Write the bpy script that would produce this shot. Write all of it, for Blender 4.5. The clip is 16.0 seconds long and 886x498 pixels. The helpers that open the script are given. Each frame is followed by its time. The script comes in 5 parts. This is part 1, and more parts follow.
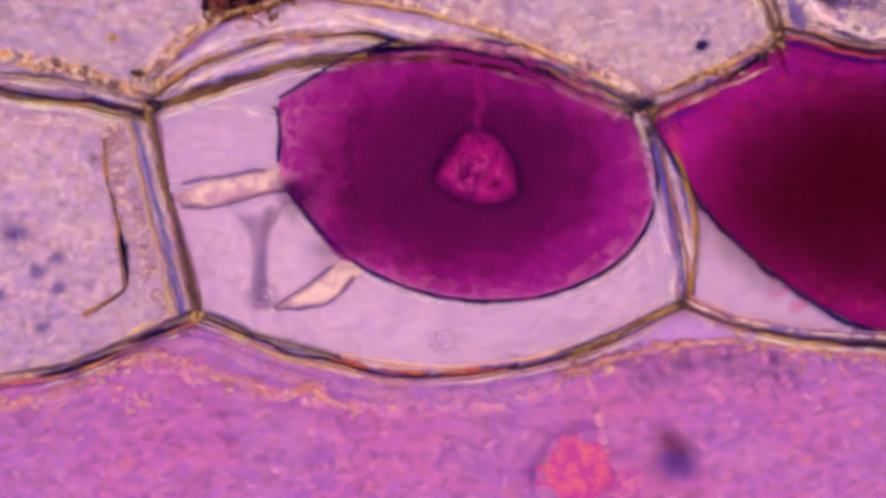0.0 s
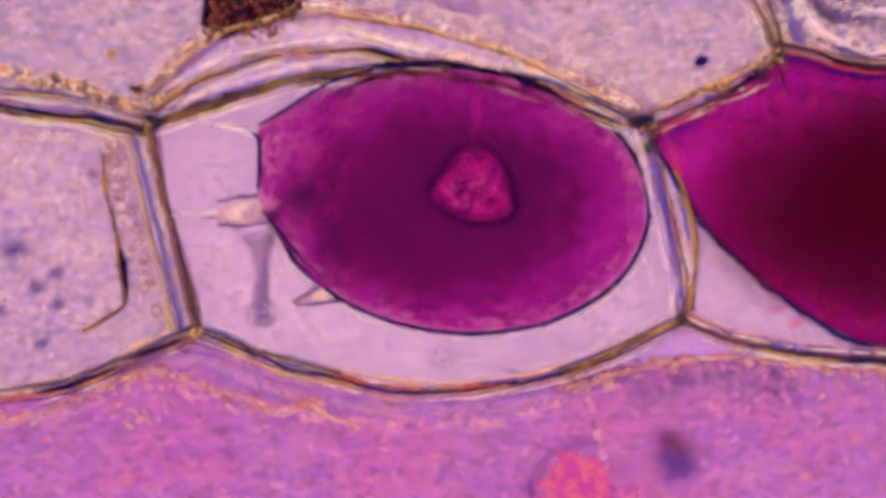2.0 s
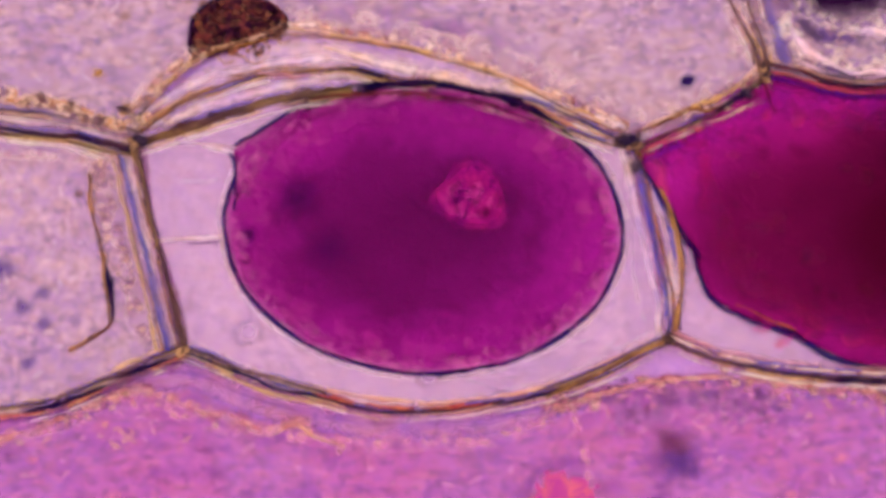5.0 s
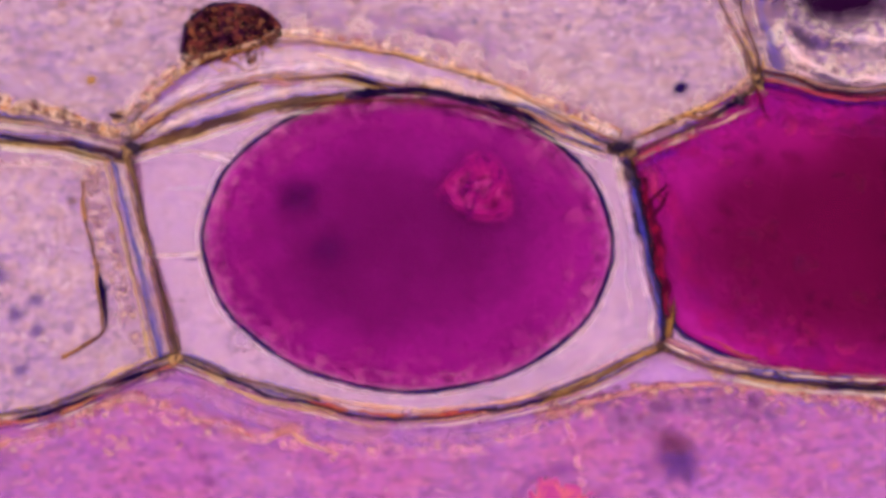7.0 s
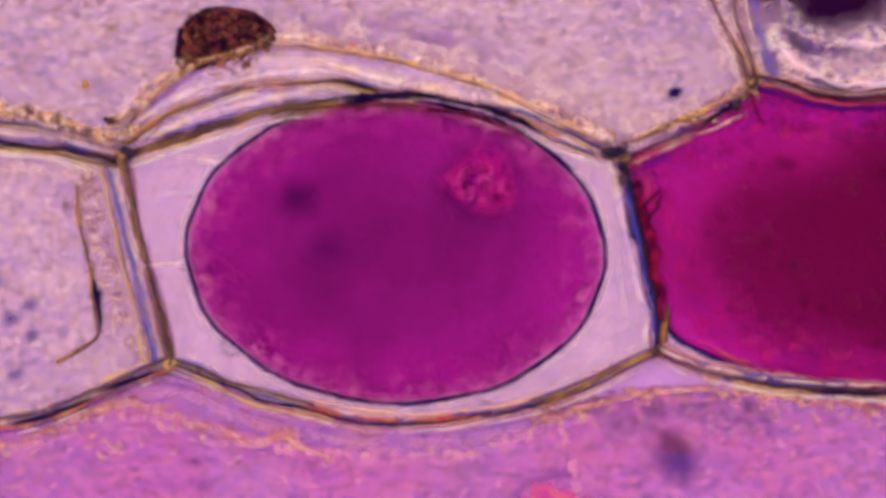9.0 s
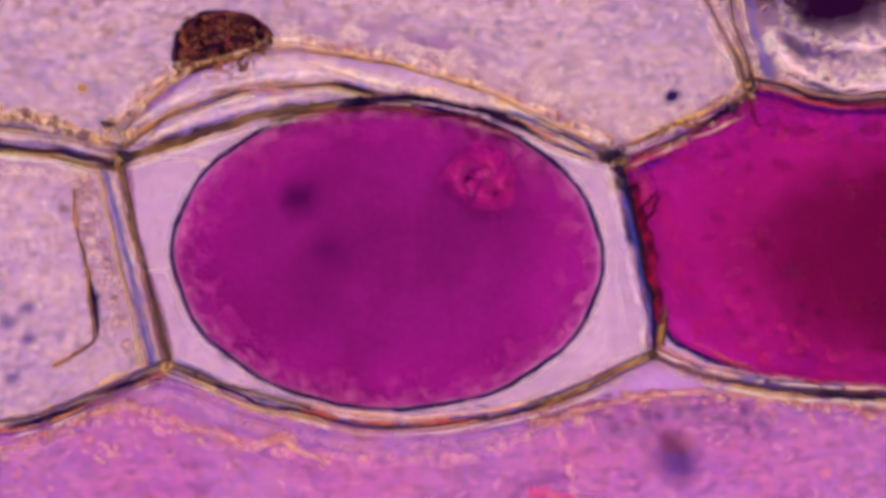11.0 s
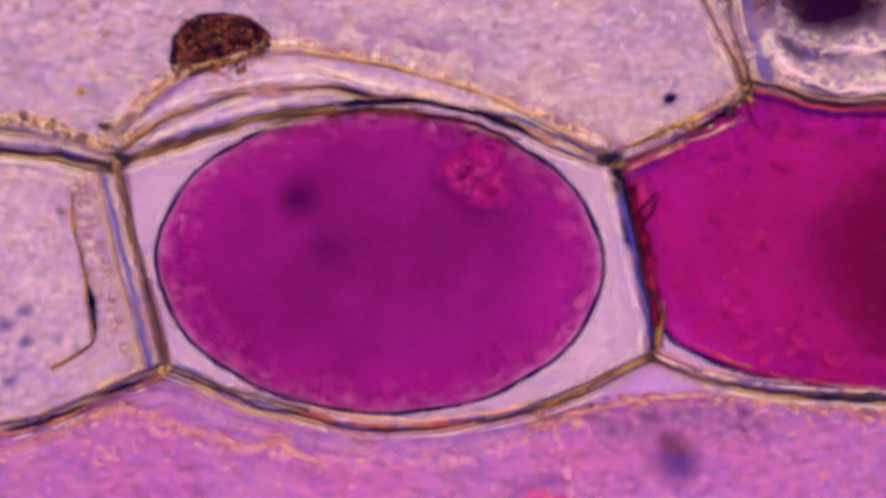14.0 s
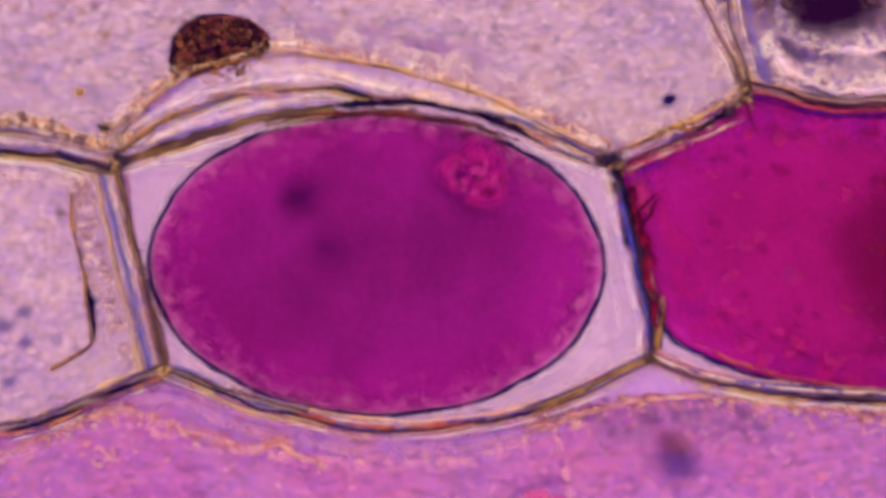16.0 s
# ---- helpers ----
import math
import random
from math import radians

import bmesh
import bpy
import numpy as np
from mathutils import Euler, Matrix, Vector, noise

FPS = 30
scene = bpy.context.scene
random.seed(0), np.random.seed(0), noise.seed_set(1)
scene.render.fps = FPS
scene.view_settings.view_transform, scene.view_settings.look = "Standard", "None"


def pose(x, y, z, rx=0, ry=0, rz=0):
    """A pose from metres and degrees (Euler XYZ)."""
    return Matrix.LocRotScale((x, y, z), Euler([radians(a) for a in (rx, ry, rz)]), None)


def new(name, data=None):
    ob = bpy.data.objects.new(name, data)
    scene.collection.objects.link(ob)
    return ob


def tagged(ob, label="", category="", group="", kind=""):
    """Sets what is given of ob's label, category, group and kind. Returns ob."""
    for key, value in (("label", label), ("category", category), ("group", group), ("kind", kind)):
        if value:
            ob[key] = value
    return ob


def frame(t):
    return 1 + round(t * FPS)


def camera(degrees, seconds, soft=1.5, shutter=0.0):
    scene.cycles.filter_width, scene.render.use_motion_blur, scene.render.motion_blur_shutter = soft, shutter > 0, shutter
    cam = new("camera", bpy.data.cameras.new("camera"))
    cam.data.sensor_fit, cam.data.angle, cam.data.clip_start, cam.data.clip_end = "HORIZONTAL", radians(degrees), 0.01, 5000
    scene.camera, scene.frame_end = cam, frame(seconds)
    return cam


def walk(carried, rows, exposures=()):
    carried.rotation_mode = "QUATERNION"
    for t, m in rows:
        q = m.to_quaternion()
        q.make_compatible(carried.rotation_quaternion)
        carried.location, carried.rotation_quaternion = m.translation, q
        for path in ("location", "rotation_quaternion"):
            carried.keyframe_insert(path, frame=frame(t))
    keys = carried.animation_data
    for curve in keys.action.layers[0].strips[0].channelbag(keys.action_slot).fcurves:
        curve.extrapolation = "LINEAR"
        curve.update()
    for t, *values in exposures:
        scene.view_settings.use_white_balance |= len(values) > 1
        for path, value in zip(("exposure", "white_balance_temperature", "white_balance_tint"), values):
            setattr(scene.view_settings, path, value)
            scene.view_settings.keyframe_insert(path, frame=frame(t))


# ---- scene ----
# Living plant epidermis on a microscope slide, modelled ten thousand times enlarged:
# one metre of the model is a tenth of a millimetre of the slide.
cam = camera(12, 16.0, soft=4.2)
H = 7.4593                      # the objective's height over the slide
DRIFT = [(0, 58, -96), (0.3, 61.5, -95), (0.5, 63, -92.5), (1, 62.5, -84.5), (1.5, 60.5, -76), (2, 57, -68),
         (2.5, 52.5, -60.5), (3, 49, -53.5), (3.5, 45, -47), (4, 41, -42), (5.2, 31, -32), (6.5, 22, -23.5),
         (7, 20.5, -21), (7.5, 18, -18.5), (8, 14.5, -15.5), (8.5, 12.5, -14), (9, 10.5, -12.5),
         (10.2, 7, -8.7), (11.5, 4.5, -6), (12.5, 3, -4.3), (14, 1.5, -2), (16, 0, 0)]
walk(cam, [(t, pose(-0.001 * a, 0.001 * b, H)) for t, a, b in DRIFT])

# ---- light: the even bright field of the microscope, through the clear slide from below and scattered all round
world = bpy.data.worlds.new("bright_field")
world.use_nodes = True
scene.world = world
world.node_tree.nodes["Background"].inputs[0].default_value = (1.10, 0.97, 1.025, 1)
world.node_tree.nodes["Background"].inputs[1].default_value = 0.92
scene.view_settings.exposure = 0.42


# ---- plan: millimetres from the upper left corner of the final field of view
def at(x, y, z=0.0):
    k = 0.001 * (H - z) / H
    return Vector(((x - 784) * k, (441 - y) * k, z))


def tint(r, g, b):
    """Linear colour from an 8-bit one."""
    return tuple(((c / 255 + 0.055) / 1.055) ** 2.4 if c > 10 else c / 3295 for c in (r, g, b)) + (1,)


# ---- materials
def node(nt, kind, **sockets):
    n = nt.nodes.new(kind)
    for key, v in sockets.items():
        key = int(key[1:]) if key[0] == "_" else key.replace("_", " ")
        if isinstance(v, bpy.types.NodeSocket):
            nt.links.new(v, n.inputs[key])
        else:
            n.inputs[key].default_value = v
    return n


def ramp(nt, fac, stops, smooth=True):
    n = node(nt, "ShaderNodeValToRGB", Fac=fac)
    n.color_ramp.interpolation = "EASE" if smooth else "LINEAR"
    e = n.color_ramp.elements
    while len(e) < len(stops):
        e.new(0.5)
    for k, (p, c) in enumerate(stops):
        e[k].position = p
        e[k].color = c if len(c) == 4 else (*c, 1)
    return n.outputs[0]


def grey(v):
    return (v, v, v, 1)


def mix(nt, fac, a, b, how="MIX"):
    n = nt.nodes.new("ShaderNodeMix")
    n.data_type, n.blend_type = "RGBA", how
    for key, v in ((0, fac), (6, a), (7, b)):
        if isinstance(v, bpy.types.NodeSocket):
            nt.links.new(v, n.inputs[key])
        else:
            n.inputs[key].default_value = v
    return n.outputs[2]


def grain(nt, vec, scale, detail=4.0, rough=0.6, warp=0.0):
    return node(nt, "ShaderNodeTexNoise", Vector=vec, Scale=scale, Detail=detail, Roughness=rough, Distortion=warp).outputs[0]


def start(name):
    m = bpy.data.materials.new(name)
    m.use_nodes = True
    nt = m.node_tree
    nt.nodes.clear()
    return m, nt


def finish(nt, colour, clear, cover=None, bump=None, rough=0.55, depth=0.004):
    """A wet body that lets the share clear of the light through, tinted; cover: how fully it covers what lies below."""
    p = node(nt, "ShaderNodeBsdfPrincipled", Base_Color=colour, Roughness=rough)
    p.inputs["Specular IOR Level"].default_value = 0.0
    if bump is not None:
        b = node(nt, "ShaderNodeBump", Height=bump, Strength=0.35, Distance=depth)
        nt.links.new(b.outputs[0], p.inputs["Normal"])
    t = node(nt, "ShaderNodeBsdfTransparent", Color=colour)
    s = node(nt, "ShaderNodeMixShader", Fac=clear, _1=p.outputs[0], _2=t.outputs[0]).outputs[0]
    if cover is not None:
        empty = node(nt, "ShaderNodeBsdfTransparent", Color=(1, 1, 1, 1))
        s = node(nt, "ShaderNodeMixShader", Fac=cover, _1=empty.outputs[0], _2=s).outputs[0]
    out = nt.nodes.new("ShaderNodeOutputMaterial")
    nt.links.new(s, out.inputs[0])


def place(nt):
    return node(nt, "ShaderNodeNewGeometry").outputs["Position"]


def own(nt):
    return node(nt, "ShaderNodeTexCoord").outputs["Object"]


def along(nt):
    sep = node(nt, "ShaderNodeSeparateXYZ", Vector=node(nt, "ShaderNodeUVMap").outputs[0])
    return sep.outputs[0], sep.outputs[1]


def scaled(nt, v, k):
    n = node(nt, "ShaderNodeMath", _0=v, _1=k)
    n.operation = "MULTIPLY"
    return n.outputs[0]


def sheet_material(name, base, cloud, fine, light, clear=0.75, streak=(1, 1, 1), strength=1.0):
    """Cell content seen in transmitted light: large soft clouds, mottling, fine grain and pale grains."""
    m, nt = start(name)
    v = node(nt, "ShaderNodeVectorMath", _0=place(nt), _1=streak)
    v.operation = "MULTIPLY"
    v = v.outputs[0]
    big = ramp(nt, grain(nt, v, 4.5, 3, 0.5, 0.6), [(0.38, grey(0)), (0.62, grey(1))])
    mid = ramp(nt, grain(nt, v, 26.0, 3, 0.6, 0.4), [(0.42, grey(0)), (0.66, grey(1))])
    pale = ramp(nt, grain(nt, v, 52.0, 2, 0.5, 0.3), [(0.50, grey(0)), (0.68, grey(1))])
    tiny = grain(nt, v, 62.0, 2, 0.55, 0.2)
    hue = grain(nt, v, 40.0, 2, 0.5, 0.3)
    c = mix(nt, big, tint(*base), tint(*cloud))
    c = mix(nt, scaled(nt, mid, 0.45 * strength), c, tint(*fine))
    c = mix(nt, scaled(nt, pale, 0.4 * strength), c, tint(*light))
    c = mix(nt, min(1.0, 0.6 * strength), c, ramp(nt, tiny, [(0.34, grey(0.66)), (0.52, grey(1.0))]), "MULTIPLY")
    c = mix(nt, min(1.0, 0.8 * strength), c, ramp(nt, hue, [(0.34, (0.86, 0.82, 1.0)), (0.5, (1.0, 1.0, 1.0)), (0.66, (1.0, 0.96, 0.85))]), "MULTIPLY")
    finish(nt, c, clear, None, mid)
    return m


def layer_material(name, a, b, cover=0.9, soft=0.5, run=14.0, gaps=0.0, clear=0.25, fringe=0.55):
    """One layer of a cell wall: two colours that change along it, ragged and thinning out to both sides."""
    m, nt = start(name)
    u, v = along(nt)
    n1 = grain(nt, place(nt), run, 3, 0.6, 0.5)
    c = mix(nt, ramp(nt, n1, [(0.40, grey(0)), (0.62, grey(1))]), tint(*a), tint(*b))
    n2 = grain(nt, place(nt), 55.0, 3, 0.6, 0.4)
    c = mix(nt, 0.5, c, ramp(nt, n2, [(0.34, grey(0.62)), (0.58, grey(1))]), "MULTIPLY")
    # random blue and amber put into the colour, imitating refraction fringes
    hue = grain(nt, place(nt), 24.0, 2, 0.5, 0.3)
    c = mix(nt, fringe, c, ramp(nt, hue, [(0.34, (0.62, 0.62, 1.0)), (0.5, (1.0, 1.0, 1.0)), (0.66, (1.0, 0.86, 0.58))]), "MULTIPLY")
    off = node(nt, "ShaderNodeMath", _0=grain(nt, place(nt), 28.0, 3, 0.6, 0.3), _1=0.5)
    off.operation = "SUBTRACT"
    w = node(nt, "ShaderNodeMath", _0=v, _1=scaled(nt, off.outputs[0], 0.85))
    w.operation = "ADD"
    edge = ramp(nt, w.outputs[0], [(0.02, grey(0)), (0.02 + soft * 0.48, grey(cover)), (0.98 - soft * 0.48, grey(cover)), (0.98, grey(0))])
    fade = ramp(nt, v, [(0.0, grey(0)), (0.12, grey(1)), (0.88, grey(1)), (1.0, grey(0))])
    edge = mix(nt, 1.0, edge, fade, "MULTIPLY")
    if gaps:
        n3 = grain(nt, place(nt), run * 0.8, 3, 0.6, 0.4)
        hole = ramp(nt, n3, [(gaps - 0.08, grey(0.08)), (gaps + 0.07, grey(1))])
        edge = mix(nt, 1.0, edge, hole, "MULTIPLY")
    finish(nt, c, clear, edge, n2)
    return m


def granular_material(name, a, b, c, scale=38.0, cover=0.85, level=0.5):
    """A band of grains of three colours with clear gaps between them."""
    m, nt = start(name)
    _, v = along(nt)
    p = place(nt)
    n1 = grain(nt, p, scale, 3, 0.55, 0.15)
    n2 = grain(nt, p, scale * 1.3, 3, 0.6, 0.1)
    col = ramp(nt, n2, [(0.38, tint(*a)), (0.5, tint(*b)), (0.62, tint(*c))])
    spots = ramp(nt, n1, [(level - 0.10, grey(0)), (level + 0.12, grey(cover))])
    fade = ramp(nt, v, [(0.0, grey(0)), (0.4, grey(1)), (0.6, grey(1)), (1.0, grey(0))])
    finish(nt, col, 0.25, mix(nt, 1.0, spots, fade, "MULTIPLY"), n1)
    return m


def body_material(name, stops, spots, spot_share, reach=0.0, clear=0.0, mottle=0.3, anchor=None, oval_at=None):
    """Stained sap: the dye is thick in the middle and thins to the rim, where granules of cytoplasm lie."""
    m, nt = start(name)
    tc = nt.nodes.new("ShaderNodeTexCoord")
    tc.object = anchor
    v = tc.outputs["Object"]
    r, _ = along(nt)
    if oval_at:
        d = node(nt, "ShaderNodeVectorMath", _0=v, _1=oval_at[0])
        d.operation = "SUBTRACT"
        e = node(nt, "ShaderNodeVectorMath", _0=d.outputs[0], _1=oval_at[1])
        e.operation = "MULTIPLY"
        f = node(nt, "ShaderNodeVectorMath", _0=e.outputs[0])
        f.operation = "LENGTH"
        r = f.outputs["Value"]
    wob = node(nt, "ShaderNodeMath", _0=grain(nt, v, 22.0, 4, 0.6), _1=0.5)
    wob.operation = "SUBTRACT"
    w2 = node(nt, "ShaderNodeMath", _0=wob.outputs[0], _1=reach)
    w2.operation = "MULTIPLY"
    rr = node(nt, "ShaderNodeMath", _0=r, _1=w2.outputs[0])
    rr.operation = "ADD"
    c = ramp(nt, rr.outputs[0], [(p, tint(*q)) for p, q in stops], False)
    cloud = ramp(nt, grain(nt, v, 5.0, 4, 0.55, 0.3), [(0.3, grey(1 - mottle)), (0.7, grey(1))])
    c = mix(nt, 1.0, c, cloud, "MULTIPLY")
    gr = ramp(nt, grain(nt, v, 36.0, 3, 0.6, 0.5), [(0.5, grey(0)), (0.66, grey(1))])
    zone = ramp(nt, rr.outputs[0], [(spot_share[0], grey(0)), (spot_share[1], grey(spot_share[2]))], False)
    k = mix(nt, 1.0, gr, zone, "MULTIPLY")
    c = mix(nt, k, c, tint(*spots))
    fine = grain(nt, v, 80.0, 3, 0.6)
    c = mix(nt, 0.3, c, ramp(nt, fine, [(0.3, grey(0.6)), (0.7, grey(1))]), "MULTIPLY")
    finish(nt, c, clear, None, gr, 0.6, 0.003)
    return m


def blot_material(name, colour, cover, hard=0.0, scale=26.0):
    """A dark speck with a diffuse edge."""
    m, nt = start(name)
    r, _ = along(nt)
    n = grain(nt, own(nt), scale, 3, 0.6)
    k = node(nt, "ShaderNodeMath", _0=n, _1=0.5)
    k.operation = "MULTIPLY"
    q = node(nt, "ShaderNodeMath", _0=r, _1=k.outputs[0])
    q.operation = "ADD"
    a = ramp(nt, q.outputs[0], [(0.25 + hard, grey(cover)), (1.0, grey(0))])
    finish(nt, tint(*colour), 0.2, a)
    return m


def granule_material(name, colours, clear=0.2, cover=0.85):
    m, nt = start(name)
    rnd = node(nt, "ShaderNodeNewGeometry").outputs["Random Per Island"]
    k = len(colours)
    c = ramp(nt, rnd, [(i / k, tint(*q)) for i, q in enumerate(colours)], False)
    n = grain(nt, place(nt), 120.0, 2, 0.5)
    c = mix(nt, 0.5, c, ramp(nt, n, [(0.3, grey(0.6)), (0.7, grey(1))]), "MULTIPLY")
    finish(nt, c, clear, cover)
    return m


def plain_material(name, a, b, scale=40.0, clear=0.2, cover=None, lo=0.42, hi=0.62):
    m, nt = start(name)
    n = grain(nt, own(nt), scale, 4, 0.65, 0.3)
    c = mix(nt, ramp(nt, n, [(lo, grey(0)), (hi, grey(1))]), tint(*a), tint(*b))
    finish(nt, c, clear, cover, n)
    return m


def patchy_material(name, a, b, rim=0.5, scale=36.0):
    """A granular body that melts into what lies round it."""
    m, nt = start(name)
    r, _ = along(nt)
    n = grain(nt, own(nt), scale, 4, 0.65, 0.4)
    c = mix(nt, ramp(nt, n, [(0.4, grey(0)), (0.62, grey(1))]), tint(*a), tint(*b))
    q = node(nt, "ShaderNodeMath", _0=r, _1=scaled(nt, n, 0.8))
    q.operation = "ADD"
    cover = ramp(nt, q.outputs[0], [(rim + 0.3, grey(0.95)), (1.0 if rim < 0.6 else 1.3, grey(0.15 if rim < 0.6 else 0.0))])
    finish(nt, c, 0.15, cover, n)
    return m


def glass_material():
    m, nt = start("slide_glass")
    finish(nt, grey(0.93), 0.9, None, None, 0.1)
    return m


M_GLASS = glass_material()
M_UPPER = sheet_material("grey_lilac_sap", (206, 168, 186), (194, 156, 188), (160, 120, 158), (236, 198, 200), streak=(0.75, 1.25, 1))
M_LEFT = sheet_material("pale_lilac_sap", (208, 168, 190), (196, 154, 190), (172, 128, 172), (234, 192, 198))
M_CLEAR = sheet_material("clear_sap", (216, 172, 204), (208, 164, 202), (198, 154, 196), (224, 180, 208), 0.75, strength=0.5)
M_SPACE = sheet_material("intercellular_space", (228, 190, 206), (214, 174, 210), (204, 166, 200), (242, 208, 212), 0.75)
M_LOWER = sheet_material("stained_cytoplasm", (196, 108, 178), (189, 114, 186), (160, 78, 164), (226, 142, 186), 0.75, (0.75, 1.2, 1), 0.95)
M_CORNER = sheet_material("streaky_sap", (204, 168, 184), (166, 126, 160), (104, 68, 108), (252, 220, 208), 0.75, (0.6, 1.6, 1), 1.2)

M_WEDGE = sheet_material("violet_wedge", (204, 144, 220), (212, 154, 220), (194, 134, 214), (222, 172, 220), 0.15, strength=0.5)
scene.cycles.transparent_max_bounces = 96
DARK = layer_material("dark_lamella", (24, 10, 62), (76, 40, 54), 0.98, 0.8, 12, fringe=0.35)
DEEP = layer_material("deep_ink_lamella", (20, 8, 56), (58, 22, 60), 0.98, 0.8, 12, fringe=0.3)
DARK_BROKEN = layer_material("broken_dark_lamella", (30, 12, 66), (84, 40, 60), 0.96, 0.8, 14, 0.46, fringe=0.4)
BROWN_WARM = layer_material("warm_brown_lamella", (118, 76, 62), (78, 42, 54), 0.97, 0.8, 10)
MAROON_BROWN = layer_material("maroon_brown_lamella", (92, 22, 44), (126, 58, 56), 0.95, 0.9, 12)
ORANGE = layer_material("orange_layer", (226, 150, 98), (196, 96, 84), 0.9, 0.9, 12)
CREAM = layer_material("cream_layer", (255, 214, 186), (255, 226, 214), 0.95, 1.0, 10, 0.42)
INK_SOLID = layer_material("slate_ink_line", (52, 34, 92), (96, 88, 128), 0.92, 1.0, 10)
VIOLET_GLOW = layer_material("violet_stain", (140, 24, 168), (164, 32, 160), 0.5, 1.0, 12, 0.42)
ROSE_RED = layer_material("rose_red_layer", (226, 70, 120), (224, 106, 96), 0.9, 0.9, 14, 0.42)
MARGIN_GLOW = layer_material("thin_magenta_sap", (190, 28, 150), (174, 24, 136), 0.75, 1.0, 6)
ROSE_SOFT = layer_material("soft_rose_stain", (206, 52, 130), (186, 30, 140), 0.7, 1.0, 14)
CRIMSON = layer_material("crimson_crumple", (92, 6, 46), (158, 24, 70), 0.92, 0.8, 26)
INK = layer_material("ink_blue_lamella", (34, 20, 96), (64, 64, 134), 0.9, 1.0, 10, 0.45)
BROWN = layer_material("brown_lamella", (112, 76, 66), (54, 32, 54), 0.96, 1.0, 10)
AMBER = layer_material("amber_layer", (206, 156, 96), (164, 112, 76), 0.8, 1.0, 10, 0.45)
GOLD = layer_material("golden_layer", (238, 190, 112), (240, 190, 164), 0.9, 1.0, 12, 0.42)
AMBER_BROWN = layer_material("amber_brown_line", (190, 130, 70), (110, 70, 56), 0.9, 0.9, 18)
BLUE = layer_material("blue_layer", (104, 100, 178), (164, 138, 196), 0.85, 0.9, 10)
RED = layer_material("red_layer", (224, 120, 92), (150, 60, 84), 0.85, 0.9, 12, 0.46)
PALE = layer_material("pale_layer", (255, 226, 226), (232, 192, 220), 0.92, 1.0, 10, 0.4)
PALE_SOFT = layer_material("soft_pale_layer", (252, 212, 202), (226, 180, 214), 0.85, 1.0, 12, 0.44)
PINK = layer_material("pink_layer", (232, 170, 172), (212, 140, 154), 0.75, 1.0, 16, 0.45)
VIOLET = layer_material("violet_layer", (120, 30, 130), (80, 20, 110), 0.85, 1.0, 12)
VIOLET_INK = layer_material("violet_ink_layer", (70, 6, 124), (112, 14, 130), 0.9, 1.0, 14, 0.4)
LILAC = layer_material("lilac_margin", (204, 140, 212), (214, 150, 206), 0.7, 1.0, 8)
LILAC_DEEP = layer_material("deep_lilac_line", (158, 100, 200), (176, 116, 200), 0.5, 1.0, 10, 0.46)
MEMBRANE = layer_material("membrane", (22, 4, 92), (44, 8, 84), 0.98, 0.8, 10, fringe=0.15)
THREAD = layer_material("pale_thread", (252, 226, 232), (238, 202, 220), 0.95, 0.9, 12)
THREAD_EDGE = layer_material("thread_edge", (92, 54, 116), (126, 84, 138), 0.92, 1.0, 12)
FAINT_WIDE = layer_material("faint_strand", (164, 120, 166), (178, 134, 182), 0.36, 1.0, 12)
# colour fringes of the lens and a pale glow, put into wall ridges
FRINGE_GOLD = layer_material("gold_lens_fringe", (248, 208, 138), (236, 184, 128), 0.62, 1.0, 12, 0.48)
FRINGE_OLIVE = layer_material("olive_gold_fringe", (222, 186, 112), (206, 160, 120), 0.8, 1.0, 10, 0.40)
CREAM_GLINT = layer_material("painted_glint", (255, 240, 216), (255, 226, 214), 0.62, 1.0, 12, 0.47, 0.1, 0.3)
FRINGE_BLUE = layer_material("blue_lens_fringe", (84, 70, 190), (120, 96, 200), 0.65, 1.0, 12, 0.48)
BLUE_PATCH = layer_material("blue_patches", (84, 72, 190), (130, 120, 200), 0.85, 1.0, 12, 0.50)
ROSE_EDGE = layer_material("rosy_sap_edge", (196, 26, 128), (176, 22, 142), 0.6, 1.0, 10)
PEACH = layer_material("peach_layer", (252, 200, 160), (244, 180, 150), 0.85, 1.0, 12, 0.42)
RED_CORE = layer_material("orange_red_core", (226, 122, 76), (196, 74, 78), 0.92, 0.9, 16)
OLIVE = layer_material("olive_brown_layer", (138, 106, 68), (88, 56, 50), 0.97, 0.5, 9)
PALE_LINE = layer_material("pale_margin_line", (230, 172, 214), (224, 160, 200), 0.4, 1.0, 10, 0.45)
BROWN_SOFT = layer_material("soft_brown_layer", (158, 124, 80), (104, 72, 66), 0.94, 0.7, 9)
BLUE_VIOLET = layer_material("blue_violet_layer", (96, 76, 180), (160, 128, 200), 0.62, 1.0, 10)
CREAM_PINK = layer_material("pinkish_cream_layer", (255, 222, 214), (255, 210, 226), 0.95, 1.0, 10, 0.38)
BROWN_DEEP = layer_material("deep_brown_hairline", (70, 40, 56), (96, 62, 62), 0.85, 1.0, 12, 0.42)
GOLD_LINE = layer_material("golden_brown_line", (216, 158, 80), (128, 86, 60), 0.94, 0.8, 12)
GLINT = layer_material("pale_halo", (246, 216, 226), (236, 200, 214), 0.5, 1.0, 10, 0.4)
FLECK_DARK = layer_material("violet_fleck", (128, 56, 140), (150, 74, 150), 0.26, 1.0, 20)
FLECK_PALE = layer_material("pale_pink_fleck", (240, 170, 178), (232, 160, 196), 0.2, 1.0, 20)
FLECK_GOLD = layer_material("golden_fleck", (244, 184, 150), (230, 160, 120), 0.5, 1.0, 20)
